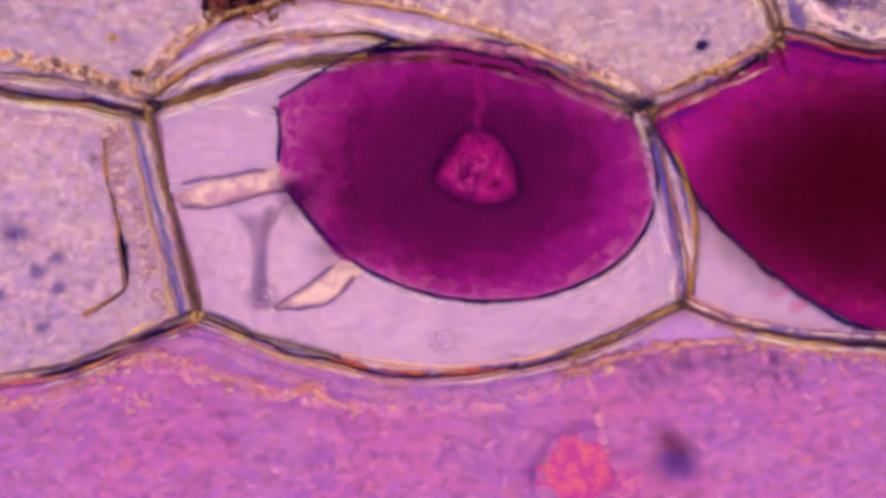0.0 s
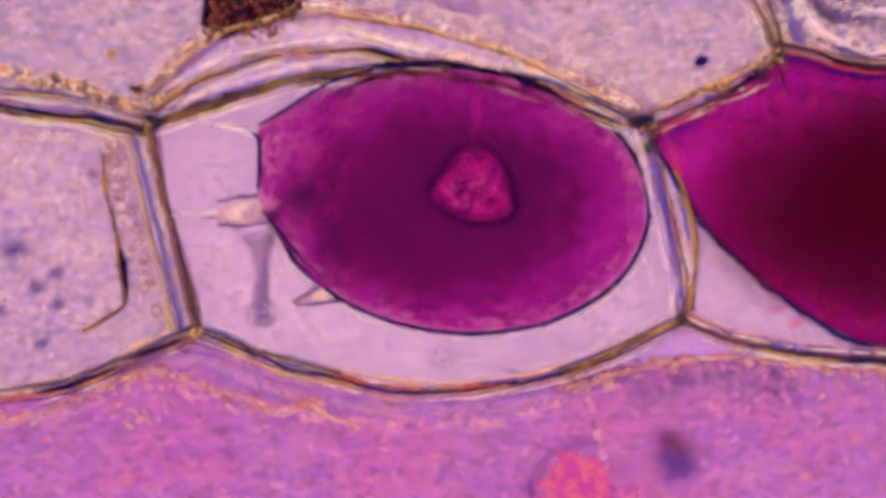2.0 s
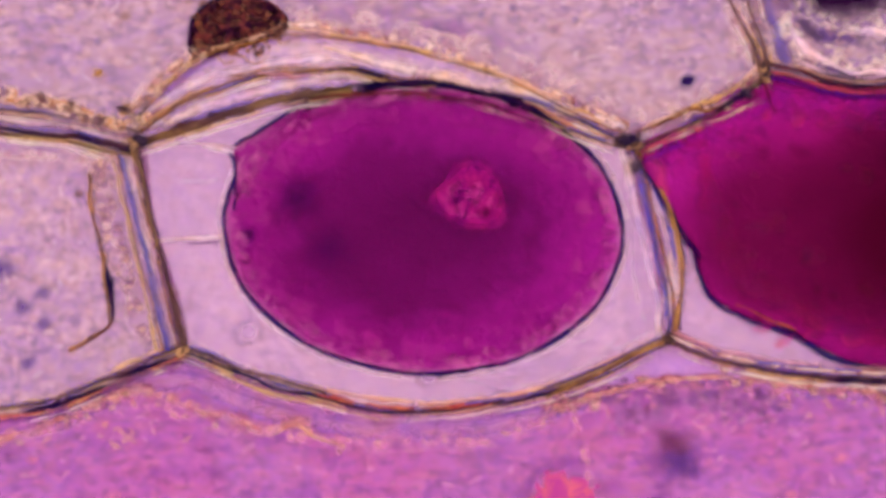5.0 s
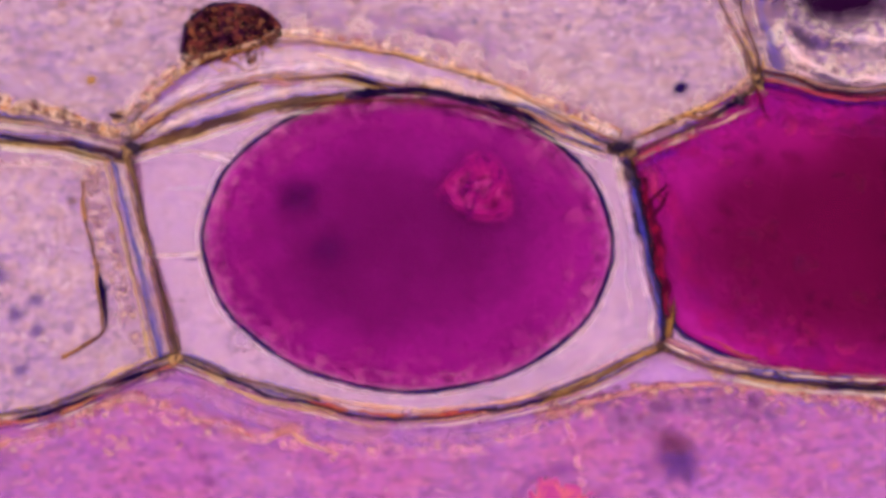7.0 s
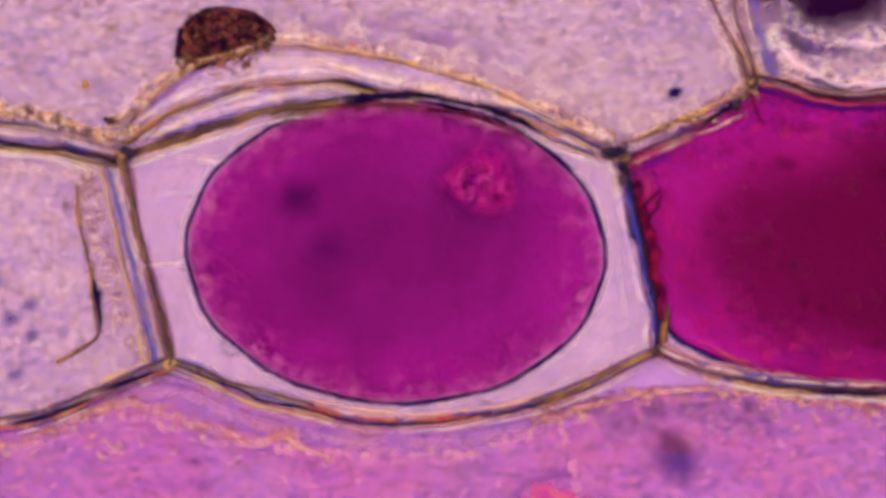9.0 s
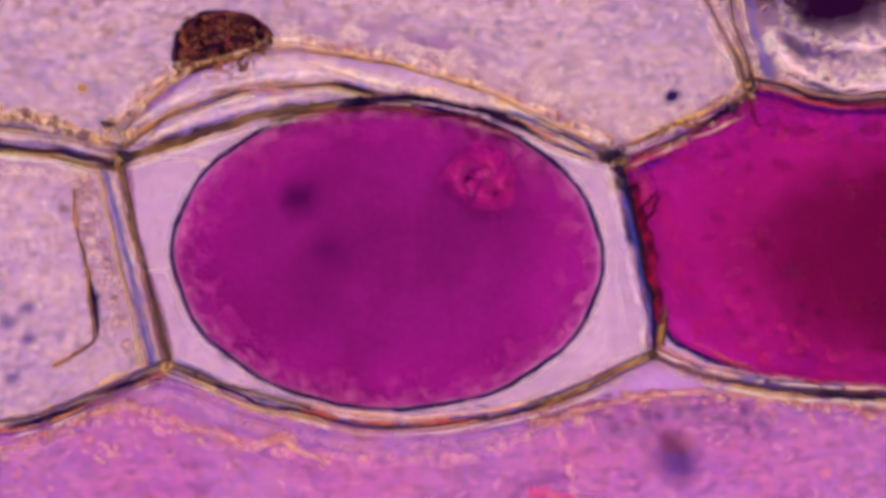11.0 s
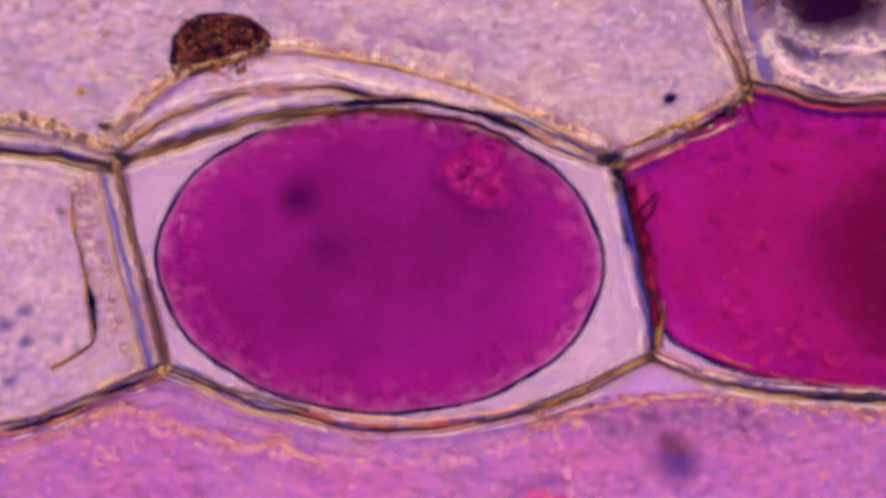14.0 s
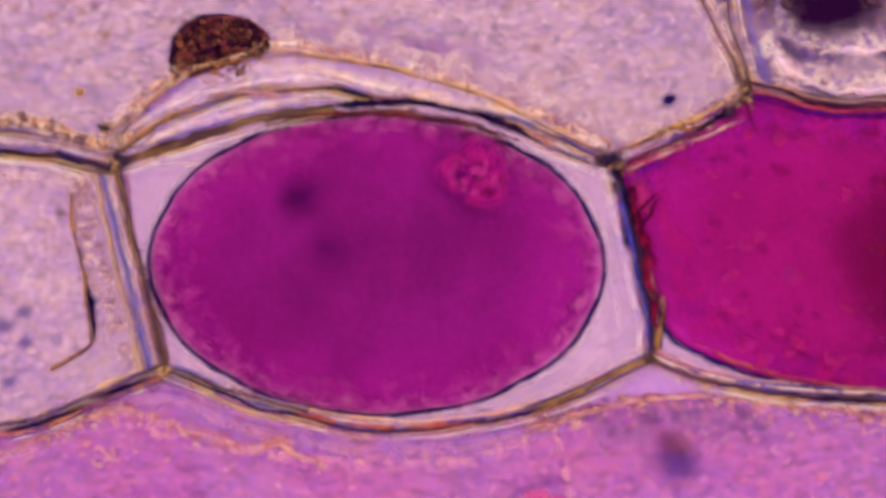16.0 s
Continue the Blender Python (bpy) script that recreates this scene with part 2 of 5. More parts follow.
FLECK_BROWN = layer_material("brown_fleck", (128, 56, 96), (110, 44, 110), 0.42, 1.0, 20)
FLECK_GREY = layer_material("grey_fleck", (140, 98, 150), (160, 112, 140), 0.28, 1.0, 20)
FLECK_WHITE = layer_material("white_fleck", (246, 214, 212), (236, 198, 214), 0.22, 1.0, 20)
GRAIN_WARM = granular_material("warm_grains", (240, 200, 190), (246, 214, 206), (206, 152, 160), 36.0, 0.55, 0.50)
GRAIN_BEAD = granular_material("cream_beads", (255, 226, 206), (250, 206, 172), (176, 108, 104), 30.0, 0.95, 0.45)
GRAIN_RUST = granular_material("rusty_grains", (206, 140, 84), (240, 200, 170), (104, 60, 66), 32.0, 0.95, 0.43)
GRAIN_PALE = granular_material("pale_grains", (255, 216, 204), (166, 118, 150), (244, 200, 166), 42.0, 0.8, 0.48)
GRAIN_GREY = granular_material("grey_violet_grains", (140, 92, 156), (172, 110, 172), (112, 72, 136), 28.0, 0.6, 0.5)
GRAIN_ROSE = granular_material("rose_grains", (238, 166, 176), (228, 140, 186), (244, 184, 166), 40.0, 0.7, 0.53)
GRAIN_GOLD = granular_material("golden_grains", (246, 196, 166), (234, 160, 156), (200, 120, 110), 40.0, 0.9, 0.50)
GRAIN_RIM = granular_material("rim_grains", (216, 108, 170), (188, 60, 152), (134, 26, 106), 40.0, 0.5, 0.46)
GRAIN_SOFT = granular_material("soft_rosy_grains", (196, 52, 156), (178, 34, 144), (204, 66, 158), 24.0, 0.34, 0.50)
GRAIN_WHITE = granular_material("white_streak", (255, 240, 226), (250, 222, 210), (176, 136, 190), 26.0, 0.95, 0.43)
GRAIN_INK = granular_material("ink_streak", (60, 32, 84), (110, 78, 146), (150, 112, 150), 22.0, 0.85, 0.46)


# ---- building blocks
def part(name, data, material, parent, label=""):
    ob = new(name, data)
    if not data.materials:
        data.materials.append(material)
    ob.parent = parent
    return tagged(ob, label)


def thing(name, label, category, group="", kind="", m=None):
    ob = tagged(new(name), label, category, group, kind)
    ob.empty_display_size = 0.05
    if m is not None:
        ob.matrix_world = m
    return ob


def curve_points(pts, per=8, closed=False):
    """A smooth line through a few given points."""
    p = [Vector((x, y)) for x, y in pts]
    k = len(p)
    out = []
    for i in range(k if closed else k - 1):
        if closed:
            a, b, c, d = p[i - 1], p[i], p[(i + 1) % k], p[(i + 2) % k]
        else:
            b, c = p[i], p[i + 1]
            a = p[i - 1] if i else b * 2 - c
            d = p[i + 2] if i + 2 < k else c * 2 - b
        for j in range(per):
            t = j / per
            out.append(0.5 * (2 * b + (c - a) * t + (2 * a - 5 * b + 4 * c - d) * t * t + (3 * b - a - 3 * c + d) * t ** 3))
    if not closed:
        out.append(p[-1].copy())
    return out


def mesh_of(name, verts, faces, uvs):
    me = bpy.data.meshes.new(name)
    me.from_pydata([tuple(v) for v in verts], [], faces)
    layer = me.uv_layers.new(name="UVMap")
    for loop in me.loops:
        layer.data[loop.index].uv = uvs[loop.vertex_index]
    me.polygons.foreach_set("use_smooth", [True] * len(me.polygons))
    me.update()
    return me


def ridge(name, pts, width, z0, h, shift=0.0, wobble=0.12, seed=0, closed=False, taper=0.0, per=8, origin=None, straight=False, drift=0.0):
    """A rounded ridge along a smooth line of the plan."""
    line = [Vector(p) for p in pts] if straight else curve_points(pts, per, closed)
    k = len(line)
    verts, uvs, faces = [], [], []
    run = 0.0
    S = 8
    for i, p in enumerate(line):
        q0 = line[(i - 1) % k] if closed or i else p
        q1 = line[(i + 1) % k] if closed or i < k - 1 else p
        d = (q1 - q0).normalized()
        side = Vector((d.y, -d.x))
        n = noise.noise((p.x * 0.02, p.y * 0.02, seed * 7.3))
        n2 = noise.noise((p.x * 0.035, p.y * 0.035, seed * 3.1 + 50))
        far = noise.noise((p.x * 0.009, p.y * 0.009, seed * 5.7 + 20))
        mid_way = noise.noise((p.x * 0.028, p.y * 0.028, seed * 2.3 + 90))
        w = width * max(0.35, 1 + wobble * 2.2 * n + (0.7 * noise.noise((p.x * 0.014, p.y * 0.014, seed * 9.1)) if drift else 0.0))
        if taper and not closed:
            w *= 1 - taper * abs(2 * i / (k - 1) - 1) ** 2
        mid = p + side * (shift + wobble * width * 0.8 * n2 + drift * (9 * far + 2.5 * mid_way))
        if i:
            run += (p - line[i - 1]).length * 0.001
        for j in range(S + 1):
            a = math.pi * j / S
            xy = mid + side * (-math.cos(a) * w / 2)
            z = z0 + h * math.sin(a) ** 0.8
            v = at(xy.x, xy.y, z)
            verts.append(v - origin if origin else v)
            uvs.append((run, 0.5 - 0.5 * math.cos(a)))
    rings = k if closed else k - 1
    for i in range(rings):
        a, b = i * (S + 1), ((i + 1) % k) * (S + 1)
        for j in range(S):
            faces.append((a + j, b + j, b + j + 1, a + j + 1))
    if not closed:
        faces.append(tuple(range(S + 1)))
        faces.append(tuple(range((k - 1) * (S + 1), k * (S + 1)))[::-1])
    return mesh_of(name, verts, faces, uvs)


def mound(name, pts, centre, z0, h, rings=10, per=8, origin=None, power=0.5, rough=0.0, seed=0, straight=False, flat=False, grow=0.0):
    """A body with a given outline that swells to the middle; the map runs from 0 there to 1 at the rim."""
    line = [Vector(p) for p in pts] if straight else curve_points(pts, per, True)
    c = Vector(centre)
    line = [p + (p - c).normalized() * grow for p in line]
    k = len(line)
    verts, uvs, faces = [], [], []
    radii = [math.sin(math.pi / 2 * (i + 1) / rings) for i in range(rings)]
    z = z0 + h
    v = at(c.x, c.y, z)
    verts.append(v - origin if origin else v)
    uvs.append((0.0, 0.0))
    for r in radii:
        for i, p in enumerate(line):
            q = c + (p - c) * r
            z = z0 + h * max(0.0, 1 - r * r) ** power
            if rough:
                z += rough * noise.noise((q.x * 0.05, q.y * 0.05, seed)) * (1 - r ** 6)
            v = at(q.x, q.y, z)
            verts.append(v - origin if origin else v)
            uvs.append((r, i / k))
    for i in range(k):
        faces.append((0, 1 + (i + 1) % k, 1 + i))
    for g in range(rings - 1):
        a, b = 1 + g * k, 1 + (g + 1) * k
        for i in range(k):
            j = (i + 1) % k
            faces.append((a + i, a + j, b + j, b + i))
    if flat:
        base = len(verts)
        for i, p in enumerate(line):
            v = at(p.x, p.y, z0 - 0.003)
            verts.append(v - origin if origin else v)
            uvs.append((1.0, i / k))
        a = 1 + (rings - 1) * k
        for i in range(k):
            j = (i + 1) % k
            faces.append((a + i, a + j, base + j, base + i))
        faces.append(tuple(range(base, base + k)))
    return mesh_of(name, verts, faces, uvs)


def oval(cx, cy, a, b, turn=0.0, k=48, wob=0.0, seed=0):
    """Points of an ellipse of the plan, turned by degrees clockwise."""
    s, c = math.sin(radians(turn)), math.cos(radians(turn))
    out = []
    for i in range(k):
        t = 2 * math.pi * i / k
        f = 1 + wob * noise.noise((math.cos(t) * 1.7, math.sin(t) * 1.7, seed + 0.5))
        x, y = a * f * math.cos(t), b * f * math.sin(t)
        out.append((cx + x * c - y * s, cy + x * s + y * c))
    return out


def granules(name, spots, size, z, material, label, category, seed=0, tall=0.6):
    """Fine grains joined into one piece of stuff: spots gives the plan places."""
    rng = random.Random(seed)
    verts, faces, uvs = [], [], []
    for x, y in spots:
        r = size * rng.uniform(0.5, 1.5)
        ang = rng.uniform(0, math.pi)
        e = rng.uniform(0.45, 1.0)
        b = len(verts)
        zz = z + rng.uniform(0, 0.004)
        for i in range(6):
            t = ang + math.pi * i / 3
            f = rng.uniform(0.75, 1.2)
            px, py = r * f * math.cos(t), r * f * e * math.sin(t)
            verts.append(at(x + px, y + py, zz))
            uvs.append((1, 0))
        verts.append(at(x, y, zz + 0.001 * r * tall))
        verts.append(at(x, y, zz - 0.001 * r * tall))
        uvs += [(0, 0), (0, 0)]
        for i in range(6):
            j = (i + 1) % 6
            faces += [(b + i, b + 6, b + j), (b + j, b + 7, b + i)]
    me = mesh_of(name, verts, faces, uvs)
    me.materials.append(material)
    return tagged(new(name, me), label, category, "", "stuff")


def strewn(pts, n, spread, seed, skew=0.0):
    """Places scattered on both sides of a line."""
    rng = random.Random(seed)
    line = curve_points(pts, 10)
    out = []
    for _ in range(n):
        i = rng.randrange(len(line) - 1)
        p = line[i].lerp(line[i + 1], rng.random())
        d = (line[i + 1] - line[i]).normalized()
        o = rng.gauss(skew, spread)
        out.append((p.x + d.y * o, p.y - d.x * o))
    return out


def field(x0, y0, x1, y1, n, seed, keep=None):
    rng = random.Random(seed)
    out = []
    while len(out) < n:
        p = (rng.uniform(x0, x1), rng.uniform(y0, y1))
        if keep is None or keep(*p):
            out.append(p)
    return out


# ---- the slide
def build_slide():
    bm = bmesh.new()
    bmesh.ops.create_cube(bm, size=1.0)
    for v in bm.verts:
        v.co = Vector((v.co.x * 4.4, v.co.y * 3.2, v.co.z * 0.08 - 0.0425))
    bmesh.ops.bevel(bm, geom=bm.edges[:], offset=0.01, segments=2, affect="EDGES")
    me = bpy.data.meshes.new("glass_slide")
    bm.to_mesh(me)
    me.materials.append(M_GLASS)
    tagged(new("glass_slide", me), "clear glass microscope slide lit from below", "glass slide", "", "structure")


build_slide()
# ---- the cells: sap and cytoplasm as flat bodies between the walls
CENTRAL = [(205, 288), (350, 240), (560, 182), (800, 196), (950, 245), (1088, 285), (1115, 400), (1150, 560), (1150, 632),
           (1000, 705), (820, 752), (640, 758), (450, 715), (290, 655), (245, 460)]
UPPER = [(-400, 236), (-100, 238), (100, 258), (200, 276), (330, 140), (480, 92), (650, 110), (850, 165), (1060, 262), (1190, 236),
         (1305, 165), (1290, 80), (1250, -30), (1230, -300), (500, -420), (-300, -350)]
LEFT = [(-400, 260), (-100, 240), (90, 262), (205, 290), (230, 420), (290, 655), (180, 700), (20, 752), (-200, 800), (-420, 820), (-470, 540)]
LOWER = [(-420, 815), (-200, 800), (40, 752), (200, 695), (290, 655), (450, 720), (650, 762), (850, 750), (1000, 708), (1150, 632), (1250, 675), (1420, 700),
         (1600, 712), (2000, 720), (2050, 1000), (1800, 1300), (700, 1400), (-200, 1300), (-460, 1050)]
RIGHT = [(1085, 290), (1180, 240), (1320, 170), (1420, 190), (1580, 200), (2000, 200), (2080, 450), (2000, 720), (1600, 710), (1350, 692), (1230, 668), (1150, 635), (1135, 480)]
CORNER = [(1322, 160), (1300, 60), (1270, -40), (1260, -300), (1700, -400), (2050, -200), (2000, 190), (1600, 198), (1450, 190)]


def build_cell(outline, centre, material, label, sheet, z0=0.006, h=0.006):
    cell = thing("plant_cell", label, "plant cell", "cells of the epidermis")
    part(sheet, mound(sheet, outline, centre, z0, h, 10, 6, power=1.0, rough=0.003, seed=centre[0] * 0.01, grow=12), material, cell)
    return cell


cell_centre = build_cell(CENTRAL, (690, 470), M_CLEAR, "clear pale lilac plant cell holding a shrunken purple protoplast", "cell_sap")
cell_upper = build_cell(UPPER, (450, -120), M_UPPER, "pale grainy greyish lilac plant cell with thin walls", "cell_sap")
cell_left = build_cell(LEFT, (-100, 500), M_LEFT, "pale lilac plant cell with loose inner lining", "cell_sap")
cell_lower = build_cell(LOWER, (750, 1050), M_LOWER, "pink magenta stained plant cell with grainy cytoplasm", "cytoplasm")
cell_right = build_cell(RIGHT, (1600, 450), M_CLEAR, "plant cell filled with deep magenta sap", "cell_sap")
cell_corner = build_cell(CORNER, (1620, -80), M_CORNER, "plant cell with streaky white and violet content", "cell_sap")
part("intercellular_space", mound("intercellular_space", [(210, 268), (250, 205), (330, 140), (480, 98), (600, 106), (720, 130), (850, 172), (960, 226), (1075, 275),
     (950, 238), (800, 190), (640, 176), (520, 180), (420, 205), (330, 240)], (600, 140), 0.010, 0.006, 6, 6, power=1.0, flat=False), M_SPACE, cell_upper, "pale lilac gap between walls")
MARGIN = [(60, 775), (180, 730), (288, 704), (400, 746), (520, 778), (680, 796), (850, 782), (1000, 738), (1140, 680), (1250, 700), (1450, 722), (1800, 738)]
part("lilac_margin", ridge("lilac_margin", MARGIN, 96, 0.010, 0.006, 6, 0.1, 60), LILAC, cell_lower, "violet margin along the wall")
for shift, width, material, seed in ((-16, 13, LILAC_DEEP, 61), (-2, 10, PALE_LINE, 66), (10, 12, LILAC_DEEP, 67), (24, 10, PALE_LINE, 68), (34, 12, LILAC_DEEP, 69)):
    part("margin_line", ridge("margin_line", MARGIN, width, 0.012, 0.008, shift, 0.3, seed, drift=0.5), material, cell_lower, "fine violet and pale line")
part("intercellular_wedge", mound("intercellular_wedge", [(1000, 715), (1080, 680), (1150, 644), (1230, 678), (1330, 700), (1220, 704), (1110, 712)], (1150, 682), 0.019, 0.004, 5, 6, power=1.0, flat=False), M_WEDGE, cell_lower, "pale violet wedge below the junction")

# ---- the walls between the cells, each with its layers and refraction colours put in as ridges
WALL_H = 0.05


def build_wall(label, pts, layers, seed=0, per=12):
    """A wall of several layers; each dark one gets imitated lens fringes as ridges, golden on one side and bluish on
    the other.
    """
    wall = thing("cell_wall", label, "cell wall", "walls of the cells")
    for i, (name, shift, width, material, height, *rest) in enumerate(layers):
        line, taper = (rest[0], rest[1] if len(rest) > 1 else 0.85) if rest else (pts, 0.0)
        drift = 0.35 if rest else 0.5 if i else 1.0

        def lay(kind, off, wide, m, high):
            part(kind, ridge(kind, line, wide, 0.004, WALL_H * high, shift + off, 0.07 if rest else 0.14, seed * 11 + i, per=per, drift=drift, taper=taper), m, wall)

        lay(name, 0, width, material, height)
        # fringes and glint of the optics, added as thin ridges beside dark lines
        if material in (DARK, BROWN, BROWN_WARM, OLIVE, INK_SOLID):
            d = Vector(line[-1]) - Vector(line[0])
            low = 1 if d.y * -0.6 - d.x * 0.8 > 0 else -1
            lay("gold_lens_fringe", low * width * 0.40, 13, FRINGE_GOLD, height * 0.97)
            lay("painted_glint", low * (width * 0.42 + 8), 11, CREAM_GLINT, height * 0.93)
            lay("blue_lens_fringe", -low * width * 0.40, 12, FRINGE_BLUE, height * 0.96)
    return wall


# amber, golden and blue bands imitate refraction colours along the wall lines
# shift: positive is up on the plan for a wall drawn towards larger x
ARCH = [(208, 288), (260, 274), (310, 257), (360, 239), (420, 222), (470, 208), (530, 196), (600, 188), (700, 186), (800, 198), (870, 212), (930, 240), (1000, 274), (1070, 288)]
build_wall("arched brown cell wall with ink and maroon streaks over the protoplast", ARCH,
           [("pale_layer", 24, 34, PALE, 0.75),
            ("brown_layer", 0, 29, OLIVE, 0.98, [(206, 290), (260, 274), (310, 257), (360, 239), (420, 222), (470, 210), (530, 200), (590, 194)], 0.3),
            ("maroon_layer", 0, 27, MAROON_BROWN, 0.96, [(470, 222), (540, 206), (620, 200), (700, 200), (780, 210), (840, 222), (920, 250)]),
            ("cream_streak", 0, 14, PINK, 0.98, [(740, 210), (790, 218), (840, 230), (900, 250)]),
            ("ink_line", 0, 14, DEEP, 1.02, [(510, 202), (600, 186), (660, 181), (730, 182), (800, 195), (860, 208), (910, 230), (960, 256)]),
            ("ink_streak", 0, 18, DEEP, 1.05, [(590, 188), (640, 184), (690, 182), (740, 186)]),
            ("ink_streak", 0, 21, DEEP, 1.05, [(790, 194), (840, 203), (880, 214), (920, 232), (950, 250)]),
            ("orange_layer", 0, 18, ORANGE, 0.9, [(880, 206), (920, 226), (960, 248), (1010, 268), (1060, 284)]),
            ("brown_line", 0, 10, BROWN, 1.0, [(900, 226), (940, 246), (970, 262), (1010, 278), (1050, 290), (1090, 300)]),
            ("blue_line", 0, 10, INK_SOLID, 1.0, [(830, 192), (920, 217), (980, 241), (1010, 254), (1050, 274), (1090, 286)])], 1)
build_wall("thin wall contour with amber and violet streaks",
           [(214, 266), (250, 238), (300, 208), (360, 184), (420, 165), (480, 160), (590, 156), (650, 172), (740, 180)],
           [("pale_layer", 14, 24, PALE, 0.75), ("amber_layer", 4, 17, AMBER, 0.85), ("dark_layer", -2, 12, AMBER_BROWN, 0.95), ("dark_hairline", -5, 6, BROWN_WARM, 0.97), ("violet_edge", -14, 16, LILAC_DEEP, 0.8),
            ("dark_spot", 0, 18, DARK, 1.0, [(570, 152), (598, 156), (625, 164), (660, 174)]),
            ("pink_knot", 0, 22, PINK, 1.0, [(420, 160), (450, 166), (490, 166), (540, 160)]),
            ("cream_band", 0, 40, CREAM, 0.85, [(540, 118), (620, 140), (700, 158), (800, 180), (900, 200), (970, 232), (1040, 262)])], 2)
build_wall("orange pink outer contour of a grainy cell",
           [(204, 236), (262, 176), (330, 128), (400, 106), (490, 88), (600, 100), (720, 125), (850, 166), (960, 214), (1075, 268)],
           [("pink_layer", 8, 28, GRAIN_BEAD, 0.7), ("golden_layer", 0, 17, GOLD, 0.85), ("brown_line", -6, 8, AMBER_BROWN, 0.9), ("blue_edge", -15, 18, LILAC_DEEP, 0.75)], 3)
build_wall("double cell wall with brown line, blue and amber colour fringes",
           [(204, 292), (216, 340), (236, 430), (264, 540), (290, 650)],
           [("pale_layer", -18, 44, PALE, 0.7), ("blue_layer", -25, 16, BLUE, 0.85), ("blue_core", -27, 9, BLUE_PATCH, 0.9), ("amber_layer", -42, 15, FRINGE_OLIVE, 0.8), ("brown_hairline", -36, 6, AMBER_BROWN, 0.85), ("pale_core", -12, 14, PALE_SOFT, 0.9), ("dark_layer", 1, 18, BROWN_SOFT, 1.0), ("amber_line", -7, 9, AMBER, 1.01), ("dark_hairline", 6, 9, BROWN_DEEP, 1.02)], 4)
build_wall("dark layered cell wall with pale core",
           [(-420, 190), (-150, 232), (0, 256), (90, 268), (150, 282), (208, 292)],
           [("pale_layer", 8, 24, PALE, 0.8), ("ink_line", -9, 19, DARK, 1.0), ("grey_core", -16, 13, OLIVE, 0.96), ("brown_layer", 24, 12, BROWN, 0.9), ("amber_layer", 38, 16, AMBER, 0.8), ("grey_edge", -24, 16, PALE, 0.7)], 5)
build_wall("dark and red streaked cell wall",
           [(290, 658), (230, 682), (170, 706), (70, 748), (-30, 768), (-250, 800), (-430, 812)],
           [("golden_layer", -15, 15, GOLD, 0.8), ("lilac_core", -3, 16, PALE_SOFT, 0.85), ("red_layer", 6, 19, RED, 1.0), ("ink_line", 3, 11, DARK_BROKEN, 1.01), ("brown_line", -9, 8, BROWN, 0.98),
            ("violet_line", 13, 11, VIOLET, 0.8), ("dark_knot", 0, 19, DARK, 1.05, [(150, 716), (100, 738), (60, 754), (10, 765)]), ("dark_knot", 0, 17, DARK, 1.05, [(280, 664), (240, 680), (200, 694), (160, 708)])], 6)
build_wall("bowed cell wall with red core and golden colour fringe",
           [(290, 657), (350, 679), (426, 707), (519, 733), (624, 759), (729, 762), (850, 749), (930, 729), (1010, 701), (1090, 664), (1152, 636)],
           [("pale_layer", 8, 30, PALE_SOFT, 0.7),
            ("ink_line", 0, 13, DARK, 1.0, [(290, 656), (350, 679), (392, 695), (426, 707), (455, 721), (519, 733), (561, 744), (624, 760), (666, 764), (729, 762), (786, 757), (860, 745)], 0.3),
            ("upper_line", 0, 13, BROWN, 0.99, [(296, 652), (330, 661), (370, 679), (412, 693), (455, 702), (497, 716), (545, 731)], 0.4),
            ("lilac_core", 0, 14, BLUE_PATCH, 0.9, [(370, 684), (412, 700), (455, 711), (497, 724)]),
            ("peach_layer", 0, 15, PEACH, 0.92, [(400, 690), (500, 713), (560, 727), (625, 738), (705, 744), (785, 744), (885, 730), (980, 700), (1080, 656)], 0.5),
            ("red_core", 0, 21, RED_CORE, 1.0, [(520, 729), (548, 736), (575, 742), (596, 748)]),
            ("red_core", 0, 22, RED_CORE, 1.0, [(612, 748), (640, 754), (670, 757), (702, 757)]),
            ("red_core", 0, 18, RED_CORE, 1.0, [(712, 756), (760, 755), (810, 750), (850, 742)]),
            ("dark_knot", 0, 15, DARK, 1.06, [(840, 752), (890, 742), (930, 732), (975, 716)]),
            ("golden_core", 0, 17, GOLD_LINE, 1.0, [(930, 730), (985, 712), (1040, 688), (1100, 658), (1152, 634)], 0.4),
            ("brown_line", -8, 7, BROWN, 1.02, [(930, 730), (985, 712), (1040, 688), (1100, 658), (1152, 634)], 0.4),
            ("brown_line", 8, 6, BROWN, 1.02, [(930, 730), (985, 712), (1040, 688), (1100, 658), (1152, 634)], 0.4),
            ("golden_edge", 0, 17, FRINGE_OLIVE, 0.97, [(329, 681), (380, 703), (430, 723), (480, 739), (540, 751), (640, 776)], 0.6)], 7)
build_wall("dark blue and maroon wall between two purple protoplasts",
           [(1085, 290), (1100, 340), (1118, 420), (1136, 500), (1150, 570), (1150, 634)],
           [("pale_layer", -16, 22, PALE, 0.75), ("blue_layer", -5, 12, BLUE_PATCH, 1.0), ("amber_line", 8, 9, AMBER_BROWN, 0.5), ("ink_line", 0, 8, INK, 0.9)], 8)
build_wall("pale second wall with brown edge and blue streaks",
           [(1094, 300), (1128, 345), (1152, 400), (1168, 460), (1174, 540), (1162, 626)],
           [("pale_layer", -16, 36, PALE, 0.3), ("blue_layer", -12, 15, BLUE_PATCH, 0.34), ("golden_layer", -5, 10, GOLD, 0.36), ("brown_line", 0, 13, GOLD_LINE, 0.4), ("brown_hairline", 5, 7, BROWN_DEEP, 0.41)], 17)
